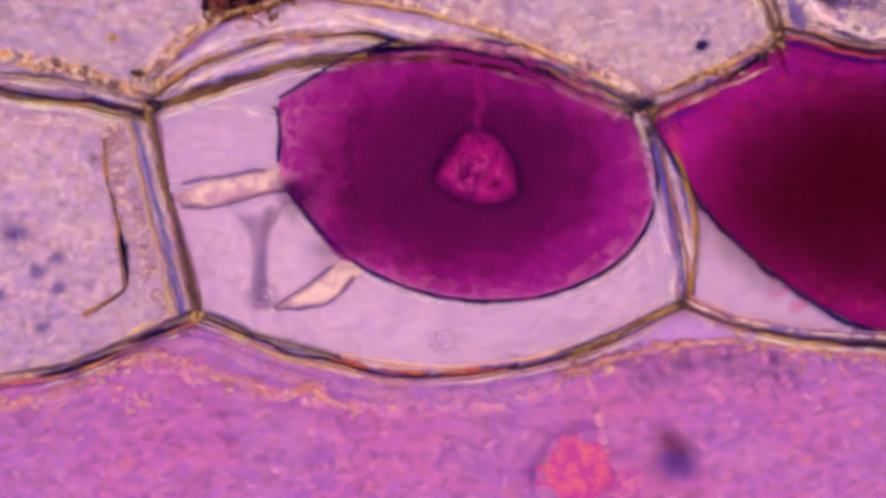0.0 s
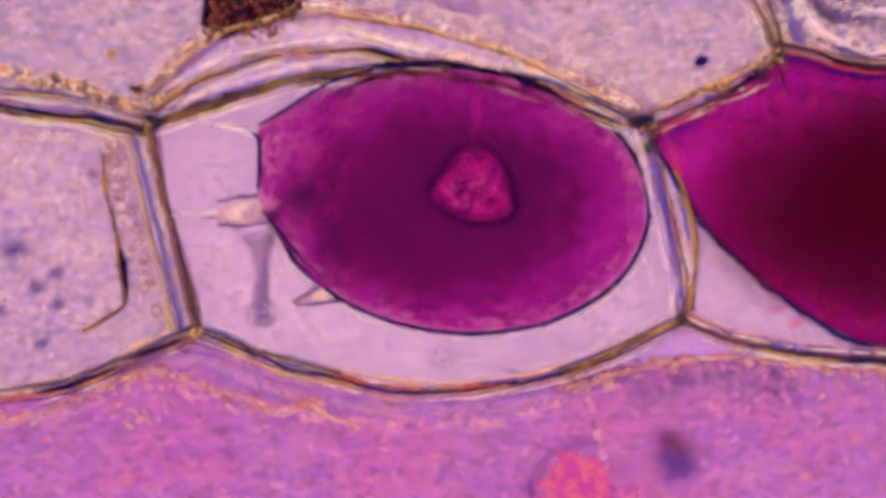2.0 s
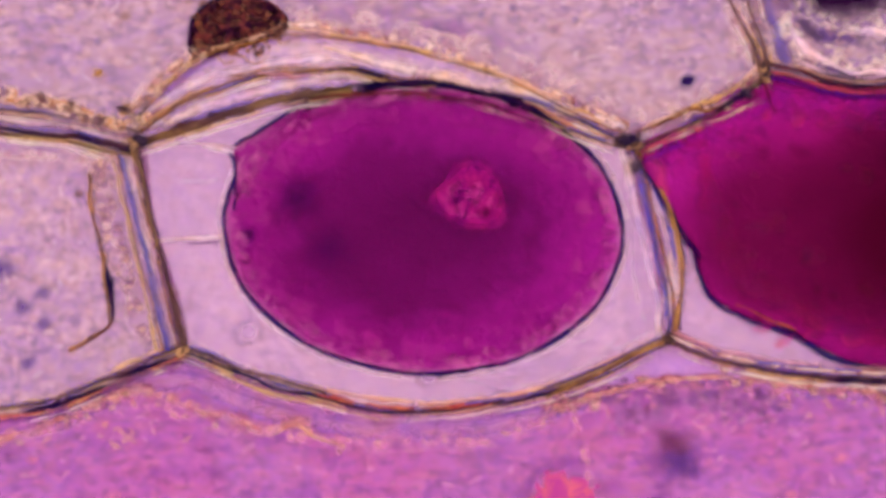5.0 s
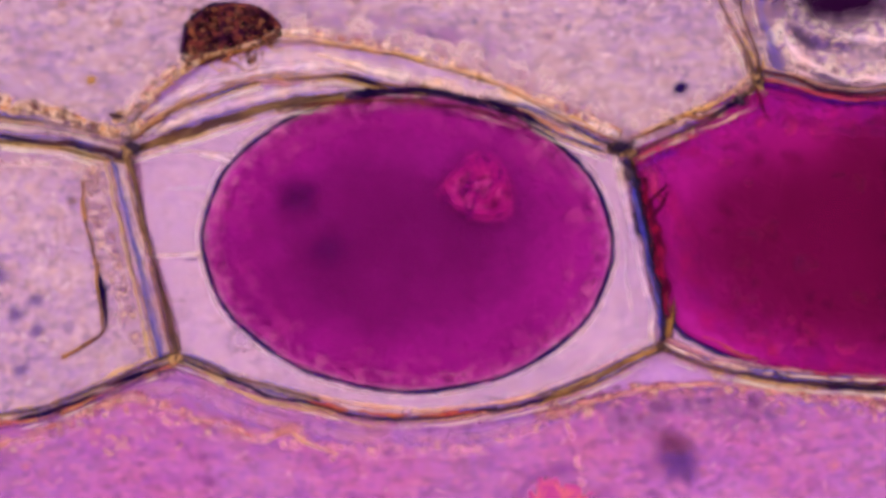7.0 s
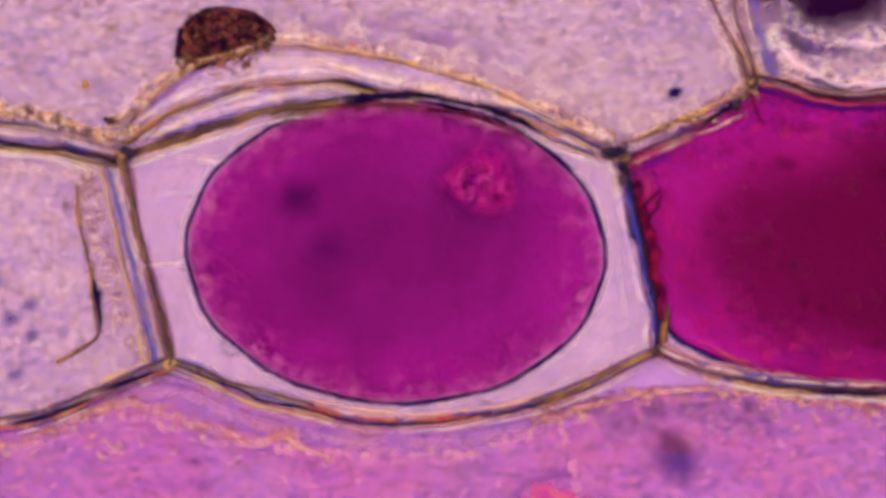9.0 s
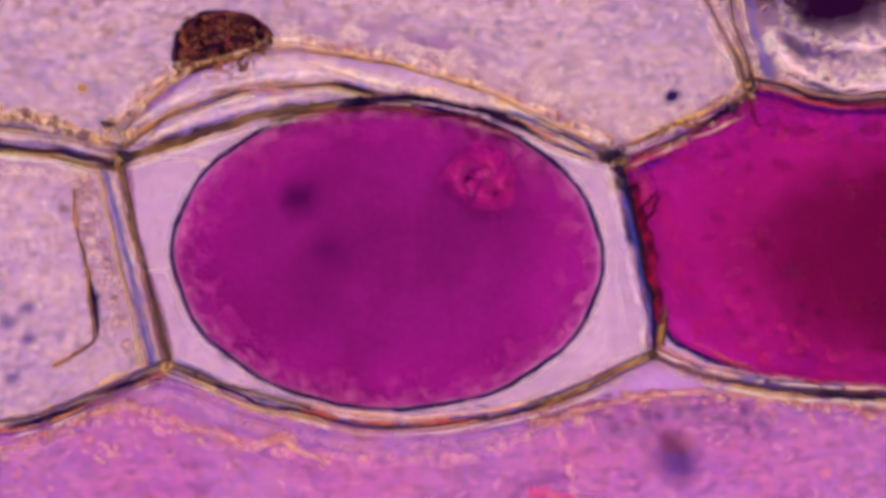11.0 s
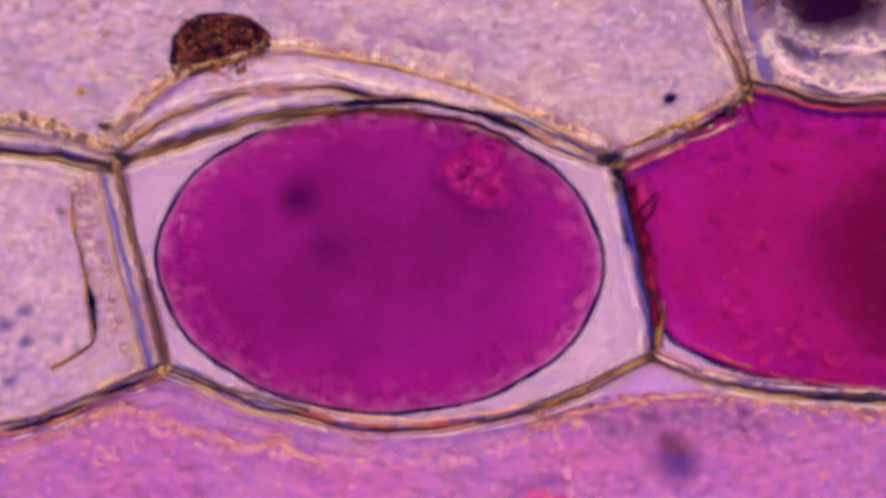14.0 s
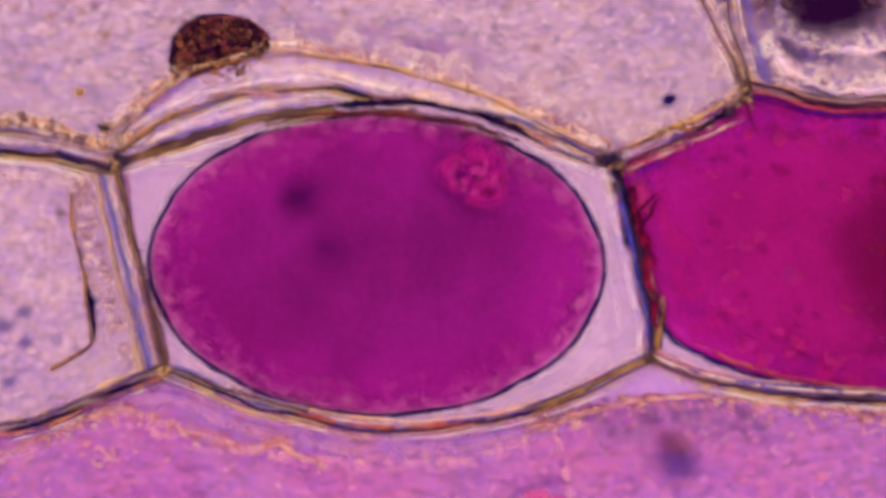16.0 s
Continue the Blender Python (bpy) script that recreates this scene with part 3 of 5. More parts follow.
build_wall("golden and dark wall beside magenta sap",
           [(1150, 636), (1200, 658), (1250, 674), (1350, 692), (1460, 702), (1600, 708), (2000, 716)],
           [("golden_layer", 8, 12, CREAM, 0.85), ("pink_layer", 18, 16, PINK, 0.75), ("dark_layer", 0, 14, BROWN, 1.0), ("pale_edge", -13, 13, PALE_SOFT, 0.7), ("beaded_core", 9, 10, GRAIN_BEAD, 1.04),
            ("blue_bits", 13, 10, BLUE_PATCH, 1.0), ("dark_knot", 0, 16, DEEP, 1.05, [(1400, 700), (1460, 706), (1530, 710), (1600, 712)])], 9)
build_wall("knotted amber wall with red and dark streaks beside grainy sap",
           [(1085, 285), (1130, 270), (1190, 246), (1250, 222), (1295, 196), (1322, 165)],
           [("pale_layer", 8, 20, PALE, 0.75), ("golden_layer", 18, 19, GOLD, 0.9),
            ("amber_line", 0, 15, AMBER_BROWN, 0.95, [(1085, 268), (1120, 260), (1150, 245), (1190, 228), (1222, 230), (1262, 210), (1310, 176)]),
            ("violet_stain", 0, 26, VIOLET_GLOW, 0.8, [(1090, 330), (1140, 302), (1200, 280), (1270, 244), (1330, 214)]),
            ("red_layer", 0, 20, ROSE_RED, 0.95, [(1100, 304), (1130, 290), (1165, 279), (1200, 264), (1250, 246)]),
            ("cream_streak", 0, 11, CREAM, 0.95, [(1215, 252), (1250, 242), (1275, 228), (1300, 216), (1330, 206)]),
            ("dark_line", 0, 13, BROWN, 1.0, [(1080, 300), (1110, 287), (1150, 269), (1200, 248), (1240, 232), (1270, 214)]),
            ("dark_knot", 0, 26, DARK, 1.05, [(1232, 232), (1252, 220), (1268, 210), (1285, 202), (1305, 186)]),
            ("dark_knot", 0, 22, BROWN, 1.05, [(1280, 206), (1300, 186), (1314, 170), (1322, 150), (1326, 136)])], 10)
build_wall("double amber wall beside streaky cell",
           [(1322, 160), (1308, 120), (1282, 70), (1260, 20), (1243, -30), (1230, -300)],
           [("pale_layer", -15, 26, PALE, 0.7), ("golden_layer", -3, 16, GOLD, 0.9), ("brown_line", 5, 11, BROWN, 1.0)], 11)
build_wall("blue and brown wall of a streaky cell",
           [(1326, 160), (1316, 110), (1300, 60), (1290, 0), (1282, -60), (1275, -300)],
           [("brown_line", 2, 14, BROWN, 1.0), ("golden_layer", -8, 12, GOLD, 0.9), ("pale_layer", -18, 14, PALE, 0.8), ("blue_layer", -30, 30, BLUE_VIOLET, 0.84)], 12)
build_wall("maroon wall edging the deep purple sap",
           [(1326, 148), (1350, 153), (1382, 161), (1420, 175), (1470, 186), (1520, 187), (1600, 182), (2000, 180)],
           [("pale_layer", 14, 20, PALE_SOFT, 0.75), ("peach_line", 8, 9, PEACH, 0.9), ("maroon_layer", 0, 14, MAROON_BROWN, 1.0), ("ink_line", 1, 8, DEEP, 1.02),
            ("rose_layer", -11, 13, ROSE_RED, 0.9), ("violet_layer", -21, 16, VIOLET_INK, 0.95),
            ("dark_spot", 0, 18, DEEP, 1.02, [(1395, 160), (1420, 173), (1445, 180), (1470, 184)]),
            ("upper_line", 0, 12, BROWN_DEEP, 0.9, [(1400, 160), (1440, 168), (1500, 176), (1560, 170), (1700, 164)])], 13)
build_wall("broken amber and ink inner lining of a pale cell",
           [(128, 340), (136, 400), (147, 460), (159, 530), (166, 590), (154, 618), (90, 656)],
           [("amber_layer", -4, 13, AMBER_BROWN, 0.5), ("dark_layer", 0, 17, layer_material("broken_line", (44, 22, 70), (150, 104, 70), 0.95, 0.9, 16, 0.5), 0.6),
            ("dark_streak", 0, 17, DEEP, 0.62, [(152, 500), (160, 535), (166, 575), (166, 600)]), ("brown_hook", 0, 9, MAROON_BROWN, 0.62, [(172, 596), (150, 620), (120, 640), (84, 660)])], 14)
build_wall("grainy pink lining of the stained cell",
           [(930, 762), (1010, 738), (1100, 716), (1200, 704), (1350, 714), (1460, 728), (1600, 734), (2000, 742)],
           [("pink_layer", 0, 20, PINK, 0.5), ("golden_layer", 4, 16, GRAIN_GOLD, 0.55)], 15)
build_wall("crumpled orange pink lining in the stained cell",
           [(-150, 850), (0, 806), (70, 778), (160, 742), (220, 728), (330, 765), (380, 776), (428, 800), (465, 792), (500, 786), (530, 806), (575, 828)],
           [("pink_layer", 0, 24, PINK, 0.5), ("golden_layer", 3, 18, GRAIN_GOLD, 0.5)], 16)


def build_junction(x, y, r, seed):
    """The knot of dark and golden grains where walls meet."""
    knot = thing("wall_junction", "knot of dark and golden matter where cell walls meet", "wall junction", "junctions of the walls")
    part("knot_body", mound("knot_body", oval(x, y, r * 1.35, r, seed * 40, 36, 0.7, seed), (x, y), 0.03, 0.032, 6, straight=True), M_KNOT, knot)
    part("knot_core", mound("knot_core", oval(x + 3, y - 2, r * 0.8, r * 0.45, seed * 70, 30, 0.8, seed + 9), (x + 3, y - 2), 0.045, 0.022, 5, straight=True), M_KNOT_CORE, knot)


M_CLOT = patchy_material("clot_matter", (30, 16, 50), (70, 52, 66), 0.5, 42.0)
M_KNOT = patchy_material("knot_matter", (66, 42, 52), (206, 156, 108), 0.55, 42.0)
M_KNOT_CORE = patchy_material("knot_core_matter", (28, 16, 46), (90, 60, 50), 0.5, 42.0)
for k, (x, y, r) in enumerate([(206, 284, 22), (288, 656, 17), (1084, 288, 32), (1150, 636, 15), (1322, 165, 20), (186, 228, 18)]):
    build_junction(x, y, r, 70 + k)
for x, y, a, b, turn in ((1080, 281, 40, 17, 0), (1092, 330, 24, 20, 60), (216, 282, 26, 16, 20), (1288, 198, 22, 15, 40)):
    blot = thing("wall_junction", "ink dark clot where cell walls meet", "wall junction", "dark clots at the junctions")
    part("clot_body", mound("clot_body", oval(x, y, a, b, turn, 36, 0.3, x), (x, y), 0.034, 0.036, 6, straight=True), M_CLOT, blot)


# ---- the main protoplast: lobes of sap that spread apart as it swells
LOBE_A, LOBE_B = 290, 205
LOBE_Z, LOBE_H = 0.016, 0.05
#        t    centre x, y   half width, height  tilt
SWELL = [(0, 780, 398, 326, 228, 8), (0.5, 778, 402, 327, 229, 8), (1, 772, 410, 330, 230, 7), (1.5, 764, 419, 334, 230, 6), (2, 756, 423, 335, 233, 5), (2.5, 747, 425, 338, 237, 4.2),
         (3, 740, 428, 340, 239, 3.7), (3.5, 734, 430, 343, 242, 3.2), (4, 727, 433, 346, 246, 3), (5.2, 715, 441, 352, 254, 2.5), (6.5, 704, 448, 359, 260, 2),
         (7, 701, 450, 361, 262, 2), (8, 696, 454, 365, 264, 2), (9, 690, 458, 369, 267, 2), (10.2, 684, 460, 375, 269, 2), (11.5, 679, 461, 382, 269, 2), (12.5, 676, 462, 387, 268, 2),
         (14, 671, 465, 394, 267, 1.5), (16, 667, 468, 401, 265, 1)]


def swell_at(t):
    for a, b in zip(SWELL, SWELL[1:]):
        if a[0] <= t <= b[0]:
            k = (t - a[0]) / (b[0] - a[0])
            return [p + (q - p) * k for p, q in zip(a[1:], b[1:])]
    return list(SWELL[-1][1:])


protoplast = thing("protoplast", "swelling purple protoplast with dark membrane inside the clear cell", "protoplast")
core_anchor = new("sap_core", None)
core_anchor.parent = protoplast
core_anchor.empty_display_size = 0.02
M_SAP = body_material("magenta_sap", [(0.0, (131, 20, 110)), (0.45, (134, 20, 113)), (0.72, (146, 21, 121)), (0.90, (154, 24, 131)), (0.955, (174, 44, 148)), (0.988, (204, 108, 176)), (1.0, (216, 150, 192))],
                      (190, 70, 156), (0.86, 0.99, 0.55), 0.10, 0.0, 0.30, core_anchor)
LOBES = [(0.0, 0.0)] + [(math.cos(math.pi * 2 * i / 12), math.sin(math.pi * 2 * i / 12)) for i in range(12)]


def build_lobes():
    dome = mound("lobe", oval(784, 441, LOBE_A, LOBE_B, 0, 72), (784, 441), 0.0, LOBE_H, 14, straight=True, flat=True)
    edge = ridge("membrane", [Vector(p) for p in oval(784, 441, LOBE_A + 2, LOBE_B + 2, 0, 96)], 13, -0.004, 0.011, 0, 0.10, 3, True, straight=True)
    # diffraction halo along the membrane, put in as a pale ridge
    glint = ridge("membrane_halo", [Vector(p) for p in oval(784, 441, LOBE_A + 12, LOBE_B + 12, 0, 96)], 11, -0.006, 0.006, 0, 0.10, 3, True, straight=True)
    out = []
    for ux, uy in LOBES:
        lobe = part("lobe", dome, M_SAP, protoplast)
        part("membrane", edge, MEMBRANE, lobe, "thin dark blue membrane")
        part("membrane_halo", glint, GLINT, lobe, "painted pale halo outside the membrane")
        if ux or uy:
            a = math.atan2(uy, ux)
            arc = [Vector((784 + LOBE_A * 0.93 * math.cos(a + k), 441 + LOBE_B * 0.93 * math.sin(a + k))) for k in (-0.42, -0.28, -0.14, 0, 0.14, 0.28, 0.42)]
            inner = [Vector((784 + LOBE_A * 0.82 * math.cos(a + k), 441 + LOBE_B * 0.82 * math.sin(a + k))) for k in (-0.42, -0.28, -0.14, 0, 0.14, 0.28, 0.42)]
            part("soft_margin", ridge("soft_margin", inner, 84, LOBE_H * 0.60, 0.014, 0, 0.2, 340 + len(out), taper=0.3), GRAIN_SOFT, lobe, "rosy mottled margin of the sap")
            part("rim_cytoplasm", ridge("rim_cytoplasm", arc, 46, LOBE_H * 0.42, 0.014, 0, 0.2, 300 + len(out), taper=0.3), GRAIN_RIM, lobe, "pink grainy cytoplasm under the membrane")
        out.append(lobe)
    return out


lobes = build_lobes()


def nucleus_material():
    """Pink granular plasm that melts into the sap at its rim."""
    m, nt = start("nucleus_pink")
    r, _ = along(nt)
    v = own(nt)
    fine = grain(nt, v, 46.0, 3, 0.55, 0.3)
    c = ramp(nt, fine, [(0.36, tint(116, 8, 98)), (0.48, tint(150, 16, 112)), (0.58, tint(168, 22, 116)), (0.68, tint(186, 32, 124))])
    q = node(nt, "ShaderNodeMath", _0=r, _1=scaled(nt, grain(nt, v, 20.0, 3, 0.6), 0.3))
    q.operation = "ADD"
    finish(nt, c, 0.1, ramp(nt, q.outputs[0], [(0.70, grey(0.74)), (1.0, grey(0))]), fine)
    return m


def build_nucleus():
    outline = [(790, 350), (828, 370), (854, 416), (874, 464), (872, 496), (832, 516), (788, 520), (742, 506), (702, 482), (688, 456), (712, 406), (748, 364)]
    n = part("nucleus", mound("nucleus", outline, (784, 445), 0.0, 0.012, 10, 6, rough=0.003, flat=True), nucleus_material(), protoplast, "pink granular rounded triangular nucleus")
    part("nucleus_ring", mound("nucleus_ring", oval(784, 450, 132, 118, 0, 40, 0.15, 6), (784, 445), -0.004, 0.006, 6, straight=True), blot_material("violet_ring", (64, 6, 74), 0.26, 0.0), n, "dark violet ring round the nucleus")
    dark = layer_material("chromatin_gap", (104, 4, 76), (122, 6, 92), 0.32, 1.0, 30)
    bright = blot_material("chromatin_pink", (218, 66, 158), 0.38, 0.05)
    envelope = layer_material("nuclear_envelope", (62, 6, 70), (76, 8, 78), 0.5, 1.0, 20)
    rng = random.Random(5)
    rim = part("nuclear_envelope", ridge("nuclear_envelope", [Vector((784 + (x - 784) * 0.80, 445 + (y - 445) * 0.82)) for x, y in outline], 26, -0.002, 0.004, 0, 0.3, 31, True), envelope, n, "thin dark violet envelope")
    for i in range(30):
        a, r = rng.uniform(0, 6.28), rng.uniform(0.0, 0.75) ** 0.5
        x, y = 784 + 58 * r * math.cos(a), 448 + 34 * r * math.sin(a)
        turn, run = rng.uniform(0, 3.14), rng.uniform(7, 13)
        bend = rng.uniform(-8, 8)
        pts = [(x - run * math.cos(turn), y - run * math.sin(turn)), (x + bend, y - bend), (x + run * math.cos(turn), y + run * math.sin(turn))]
        if i % 4 == 0:
            part("chromatin_thread", ridge("chromatin_thread", pts, rng.uniform(22, 32), 0.0128 * math.sqrt(1 - r * r * 0.7), 0.003, 0, 0.3, 500 + i, taper=0.5), dark, n)
        else:
            part("chromatin_bead", mound("chromatin_bead", oval(x, y, rng.uniform(11, 17), rng.uniform(10, 14), rng.uniform(0, 180), 14, 0.2, i), (x, y), 0.0122 * math.sqrt(1 - r * r * 0.7), 0.003, 4, straight=True), bright, n)
    return n, rim


nucleus, nuclear_envelope = build_nucleus()
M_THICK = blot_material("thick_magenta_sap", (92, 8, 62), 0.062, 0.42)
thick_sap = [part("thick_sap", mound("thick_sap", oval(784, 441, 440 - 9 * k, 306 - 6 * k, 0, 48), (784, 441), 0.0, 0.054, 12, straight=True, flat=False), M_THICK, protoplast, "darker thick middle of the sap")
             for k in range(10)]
nucleus_strand = part("nucleus_strand", ridge("nucleus_strand", [(784, 441), (782, 400), (786, 350), (780, 290)], 30, -0.004, 0.010, 0, 0.3, 8, taper=0.3,
                      origin=Vector((0, 0, 0))), layer_material("pink_strand", (176, 30, 130), (156, 20, 122), 0.5, 1.0), protoplast, "pink strand rising from the nucleus")

# pale cap of cytoplasm on the side that shrank away from the wall
def cap_material():
    m, nt = start("pink_cytoplasm")
    v = own(nt)
    n = grain(nt, v, 44.0, 3, 0.6, 0.4)
    x = node(nt, "ShaderNodeSeparateXYZ", Vector=v).outputs[0]
    w = node(nt, "ShaderNodeMath", _0=x, _1=scaled(nt, n, 0.12))
    w.operation = "ADD"
    k = node(nt, "ShaderNodeMapRange", Value=w.outputs[0], _1=-0.325, _2=-0.18)
    c = mix(nt, ramp(nt, n, [(0.40, grey(0)), (0.6, grey(1))]), tint(214, 124, 168), tint(160, 50, 136))
    c = mix(nt, ramp(nt, k.outputs[0], [(0.0, grey(0)), (0.55, grey(0.85)), (1.0, grey(1))]), c, tint(142, 20, 116))
    far = node(nt, "ShaderNodeMapRange", Value=w.outputs[0], _1=-0.21, _2=-0.09)
    cover = ramp(nt, far.outputs[0], [(0.0, grey(0.96)), (1.0, grey(0))])
    finish(nt, c, 0.05, cover, n)
    return m


M_CAP = cap_material()
CAP = [(600, 184), (554, 202), (505, 230), (440, 271), (436, 300), (437, 350), (435, 385), (438, 408), (452, 436), (500, 500), (560, 560), (640, 480), (680, 300), (640, 190)]
cap = part("cytoplasm_cap", mound("cytoplasm_cap", CAP, (560, 370), 0.034, 0.012, 8, 8, origin=Vector((0, 0, 0)), flat=False), M_CAP, protoplast, "pale pink grainy cap of cytoplasm")
part("membrane", ridge("membrane", [(640, 170), (604, 180), (554, 198), (505, 227), (462, 254), (434, 271)], 10, 0.030, 0.013, 0, 0.12, 21), MEMBRANE, cap, "thin dark membrane")
part("membrane", ridge("membrane", [(426, 284), (434, 296), (437, 322), (436, 358), (433, 384)], 12, 0.030, 0.013, 0, 0.2, 22), MEMBRANE, cap, "thin dark membrane")
part("dark_knot", mound("dark_knot", oval(462, 428, 34, 28, 30, 28, 0.4, 12), (462, 428), 0.040, 0.010, 5, straight=True), blot_material("knot_violet", (44, 4, 70), 0.6, 0.05), cap, "dark violet knot where the strand joins")
cap_edge = part("membrane", ridge("membrane", [(438, 420), (477, 470), (516, 513), (546, 541)], 14, 0.030, 0.013, 0, 0.12, 23, taper=0.8), MEMBRANE, protoplast, "thin dark membrane")


def build_strand(label, outline, centre, edges):
    s = thing("cytoplasmic_strand", label, "cytoplasmic strand", "strands to the wall")
    part("strand_body", mound("strand_body", outline, centre, 0.011, 0.008, 5, 6), M_STRAND, s)
    for i, e in enumerate(edges):
        part("strand_edge", ridge("strand_edge", e, 12, 0.011, 0.011, 0, 0.2, 30 + i), THREAD_EDGE, s, "dark violet edge")
    return s


STALK_CORE = layer_material("stalk_core", (146, 102, 150), (164, 120, 164), 0.6, 1.0, 8)
M_STALK = blot_material("stalk_lilac", (142, 98, 148), 0.6, 0.45)
M_STRAND = plain_material("pale_strand", (246, 206, 194), (206, 150, 176), 22.0, 0.2)
strand_fork = build_strand("pale forked cytoplasmic strand between wall and protoplast",
                           [(250, 446), (290, 424), (350, 412), (420, 397), (470, 388), (480, 430), (430, 434), (370, 446), (320, 459), (272, 458)], (360, 430),
                           [[(262, 420), (310, 412), (360, 404), (412, 396)], [(262, 462), (320, 463), (370, 450), (420, 436), (456, 434)]])
strand_low = build_strand("pale tapering slanted cytoplasmic strand",
                          [(420, 644), (470, 616), (530, 572), (556, 545), (590, 560), (560, 600), (530, 628), (470, 636)], (520, 600),
                          [[(424, 640), (480, 606), (530, 566)], [(430, 646), (480, 640), (530, 630), (570, 586)]])
stalk = thing("cytoplasmic_strand", "faint lilac funnel-shaped strand in the clear sap", "cytoplasmic strand", "strands to the wall")
part("strand_body", mound("strand_body", [(340, 452), (400, 446), (462, 452), (430, 500), (418, 580), (424, 650), (396, 660), (376, 640), (384, 570), (370, 500)], (402, 520), 0.010, 0.006, 6, 6), M_STALK, stalk)
part("strand_core", ridge("strand_core", [(424, 462), (410, 512), (402, 570), (404, 626)], 34, 0.011, 0.006, 0, 0.2, 44), STALK_CORE, stalk)
for edge, seed in (([(346, 460), (376, 500), (388, 560), (390, 622)], 47), ([(440, 462), (416, 505), (410, 560), (412, 622)], 48)):
    part("strand_edge", ridge("strand_edge", edge, 11, 0.012, 0.006, 0, 0.2, seed), FAINT_WIDE, stalk)
part("strand_foot", mound("strand_foot", oval(404, 630, 30, 24, 0, 24, 0.3, 3), (404, 630), 0.011, 0.004, 5, straight=True), M_STALK, stalk)
thread_mid = thing("cytoplasmic_thread", "thin white cytoplasmic thread reaching the wall", "cytoplasmic thread", "threads to the wall")
part("thread", ridge("thread", [(236, 450), (300, 447), (380, 442), (460, 440)], 11, 0.008, 0.006, 0, 0.3, 41), THREAD, thread_mid)
part("thread_edge", ridge("thread_edge", [(300, 455), (350, 452), (400, 450), (460, 446)], 5, 0.008, 0.005, 0, 0.3, 42), THREAD_EDGE, thread_mid)
part("amber_knot", mound("amber_knot", oval(386, 446, 22, 26, 0, 24, 0.5, 5), (386, 446), 0.006, 0.005, 5, straight=True), patchy_material("amber_knot_matter", (96, 60, 50), (206, 164, 112), 0.55), thread_mid, "amber brown knot at the protoplast")
thread_top = thing("cytoplasmic_thread", "short white cytoplasmic thread near the arched wall", "cytoplasmic thread", "threads to the wall")
part("thread", ridge("thread", [(225, 292), (300, 285), (350, 288), (420, 300), (480, 310)], 8, 0.008, 0.006, 0, 0.3, 43), THREAD, thread_top)

part("spike", ridge("spike", [(322, 290), (350, 295), (380, 303), (410, 312)], 20, 0.010, 0.010, 0, 0.2, 46, taper=0.7), THREAD, thread_top, "bright white spike")

# ---- the second protoplast, in the right cell
protoplast_right = thing("protoplast", "deep magenta protoplast with dark maroon core of sap", "protoplast")
M_SAP2 = body_material("deep_magenta_sap", [(0.0, (150, 17, 100)), (0.7, (153, 18, 106)), (0.86, (163, 20, 120)), (1.0, (176, 25, 140)), (1.15, (187, 33, 150))],
                       (182, 26, 124), (0.0, 0.1, 0.14), 0.14, 0.0, 0.22, protoplast_right, ((0.856, 0.001, 0.0), (1.92, 3.70, 0.0)))
MAIN2 = [(1096, 296), (1196, 245), (1316, 170), (1450, 186), (1600, 194), (1900, 202), (2040, 450), (1950, 690), (1620, 700), (1500, 680), (1420, 650), (1300, 568), (1192, 464), (1140, 380)]
part("sap_body", mound("sap_body", MAIN2, (1500, 430), 0.018, 0.030, 12, 8), M_SAP2, protoplast_right)
part("membrane", ridge("membrane", [(1112, 318), (1150, 396), (1192, 464), (1300, 568), (1420, 650), (1500, 680), (1620, 700)], 24, 0.008, 0.014, -4, 0.06, 50), MEMBRANE, protoplast_right, "dark membrane")
part("bright_margin", ridge("bright_margin", [(1140, 312), (1210, 276), (1300, 226), (1360, 212), (1450, 224), (1560, 232), (1800, 236)], 110, 0.030, 0.012, 0, 0.1, 52), MARGIN_GLOW, protoplast_right, "bright magenta margin of thin sap")
side_lobe = part("sap_lobe", mound("sap_lobe", [(1122, 318), (1142, 420), (1172, 540), (1210, 598), (1330, 650), (1450, 676), (1600, 690), (1700, 600), (1560, 400), (1400, 260), (1250, 262)], (1330, 440), 0.013, 0.027, 10, 8),
                 M_SAP2, protoplast_right)
part("membrane", ridge("membrane", [(1120, 330), (1142, 420), (1170, 540), (1208, 600), (1330, 652), (1450, 678), (1600, 692)], 18, 0.007, 0.012, 0, 0.2, 51), MEMBRANE, side_lobe, "dark membrane")
part("rose_bits", ridge("rose_bits", [(1235, 600), (1330, 640), (1450, 666), (1600, 680)], 15, 0.010, 0.014, 0, 0.3, 54, taper=0.4, drift=0.6), ROSE_RED, side_lobe, "rose red bits along the edge")
part("rosy_margin", ridge("rosy_margin", [(1176, 330), (1202, 420), (1228, 520), (1262, 566), (1350, 612), (1450, 652), (1600, 664)], 78, 0.031, 0.010, 0, 0.2, 53, taper=0.3), ROSE_EDGE, side_lobe, "rosy margin of thin sap")
dense_core = part("dense_core", mound("dense_core", oval(784, 441, 470, 350, 15, 40), (784, 441), 0.0, 0.006, 8, straight=True), blot_material("maroon_core", (70, 3, 24), 0.70, 0.05, 5.0), protoplast_right, "dark maroon dense core of sap")
wide_core = part("wide_core", mound("wide_core", oval(784, 441, 690, 335, 2, 40), (784, 441), 0.0, 0.005, 8, straight=True), blot_material("crimson_core", (92, 8, 44), 0.5, 0.42, 4.0), protoplast_right, "crimson middle of the sap")

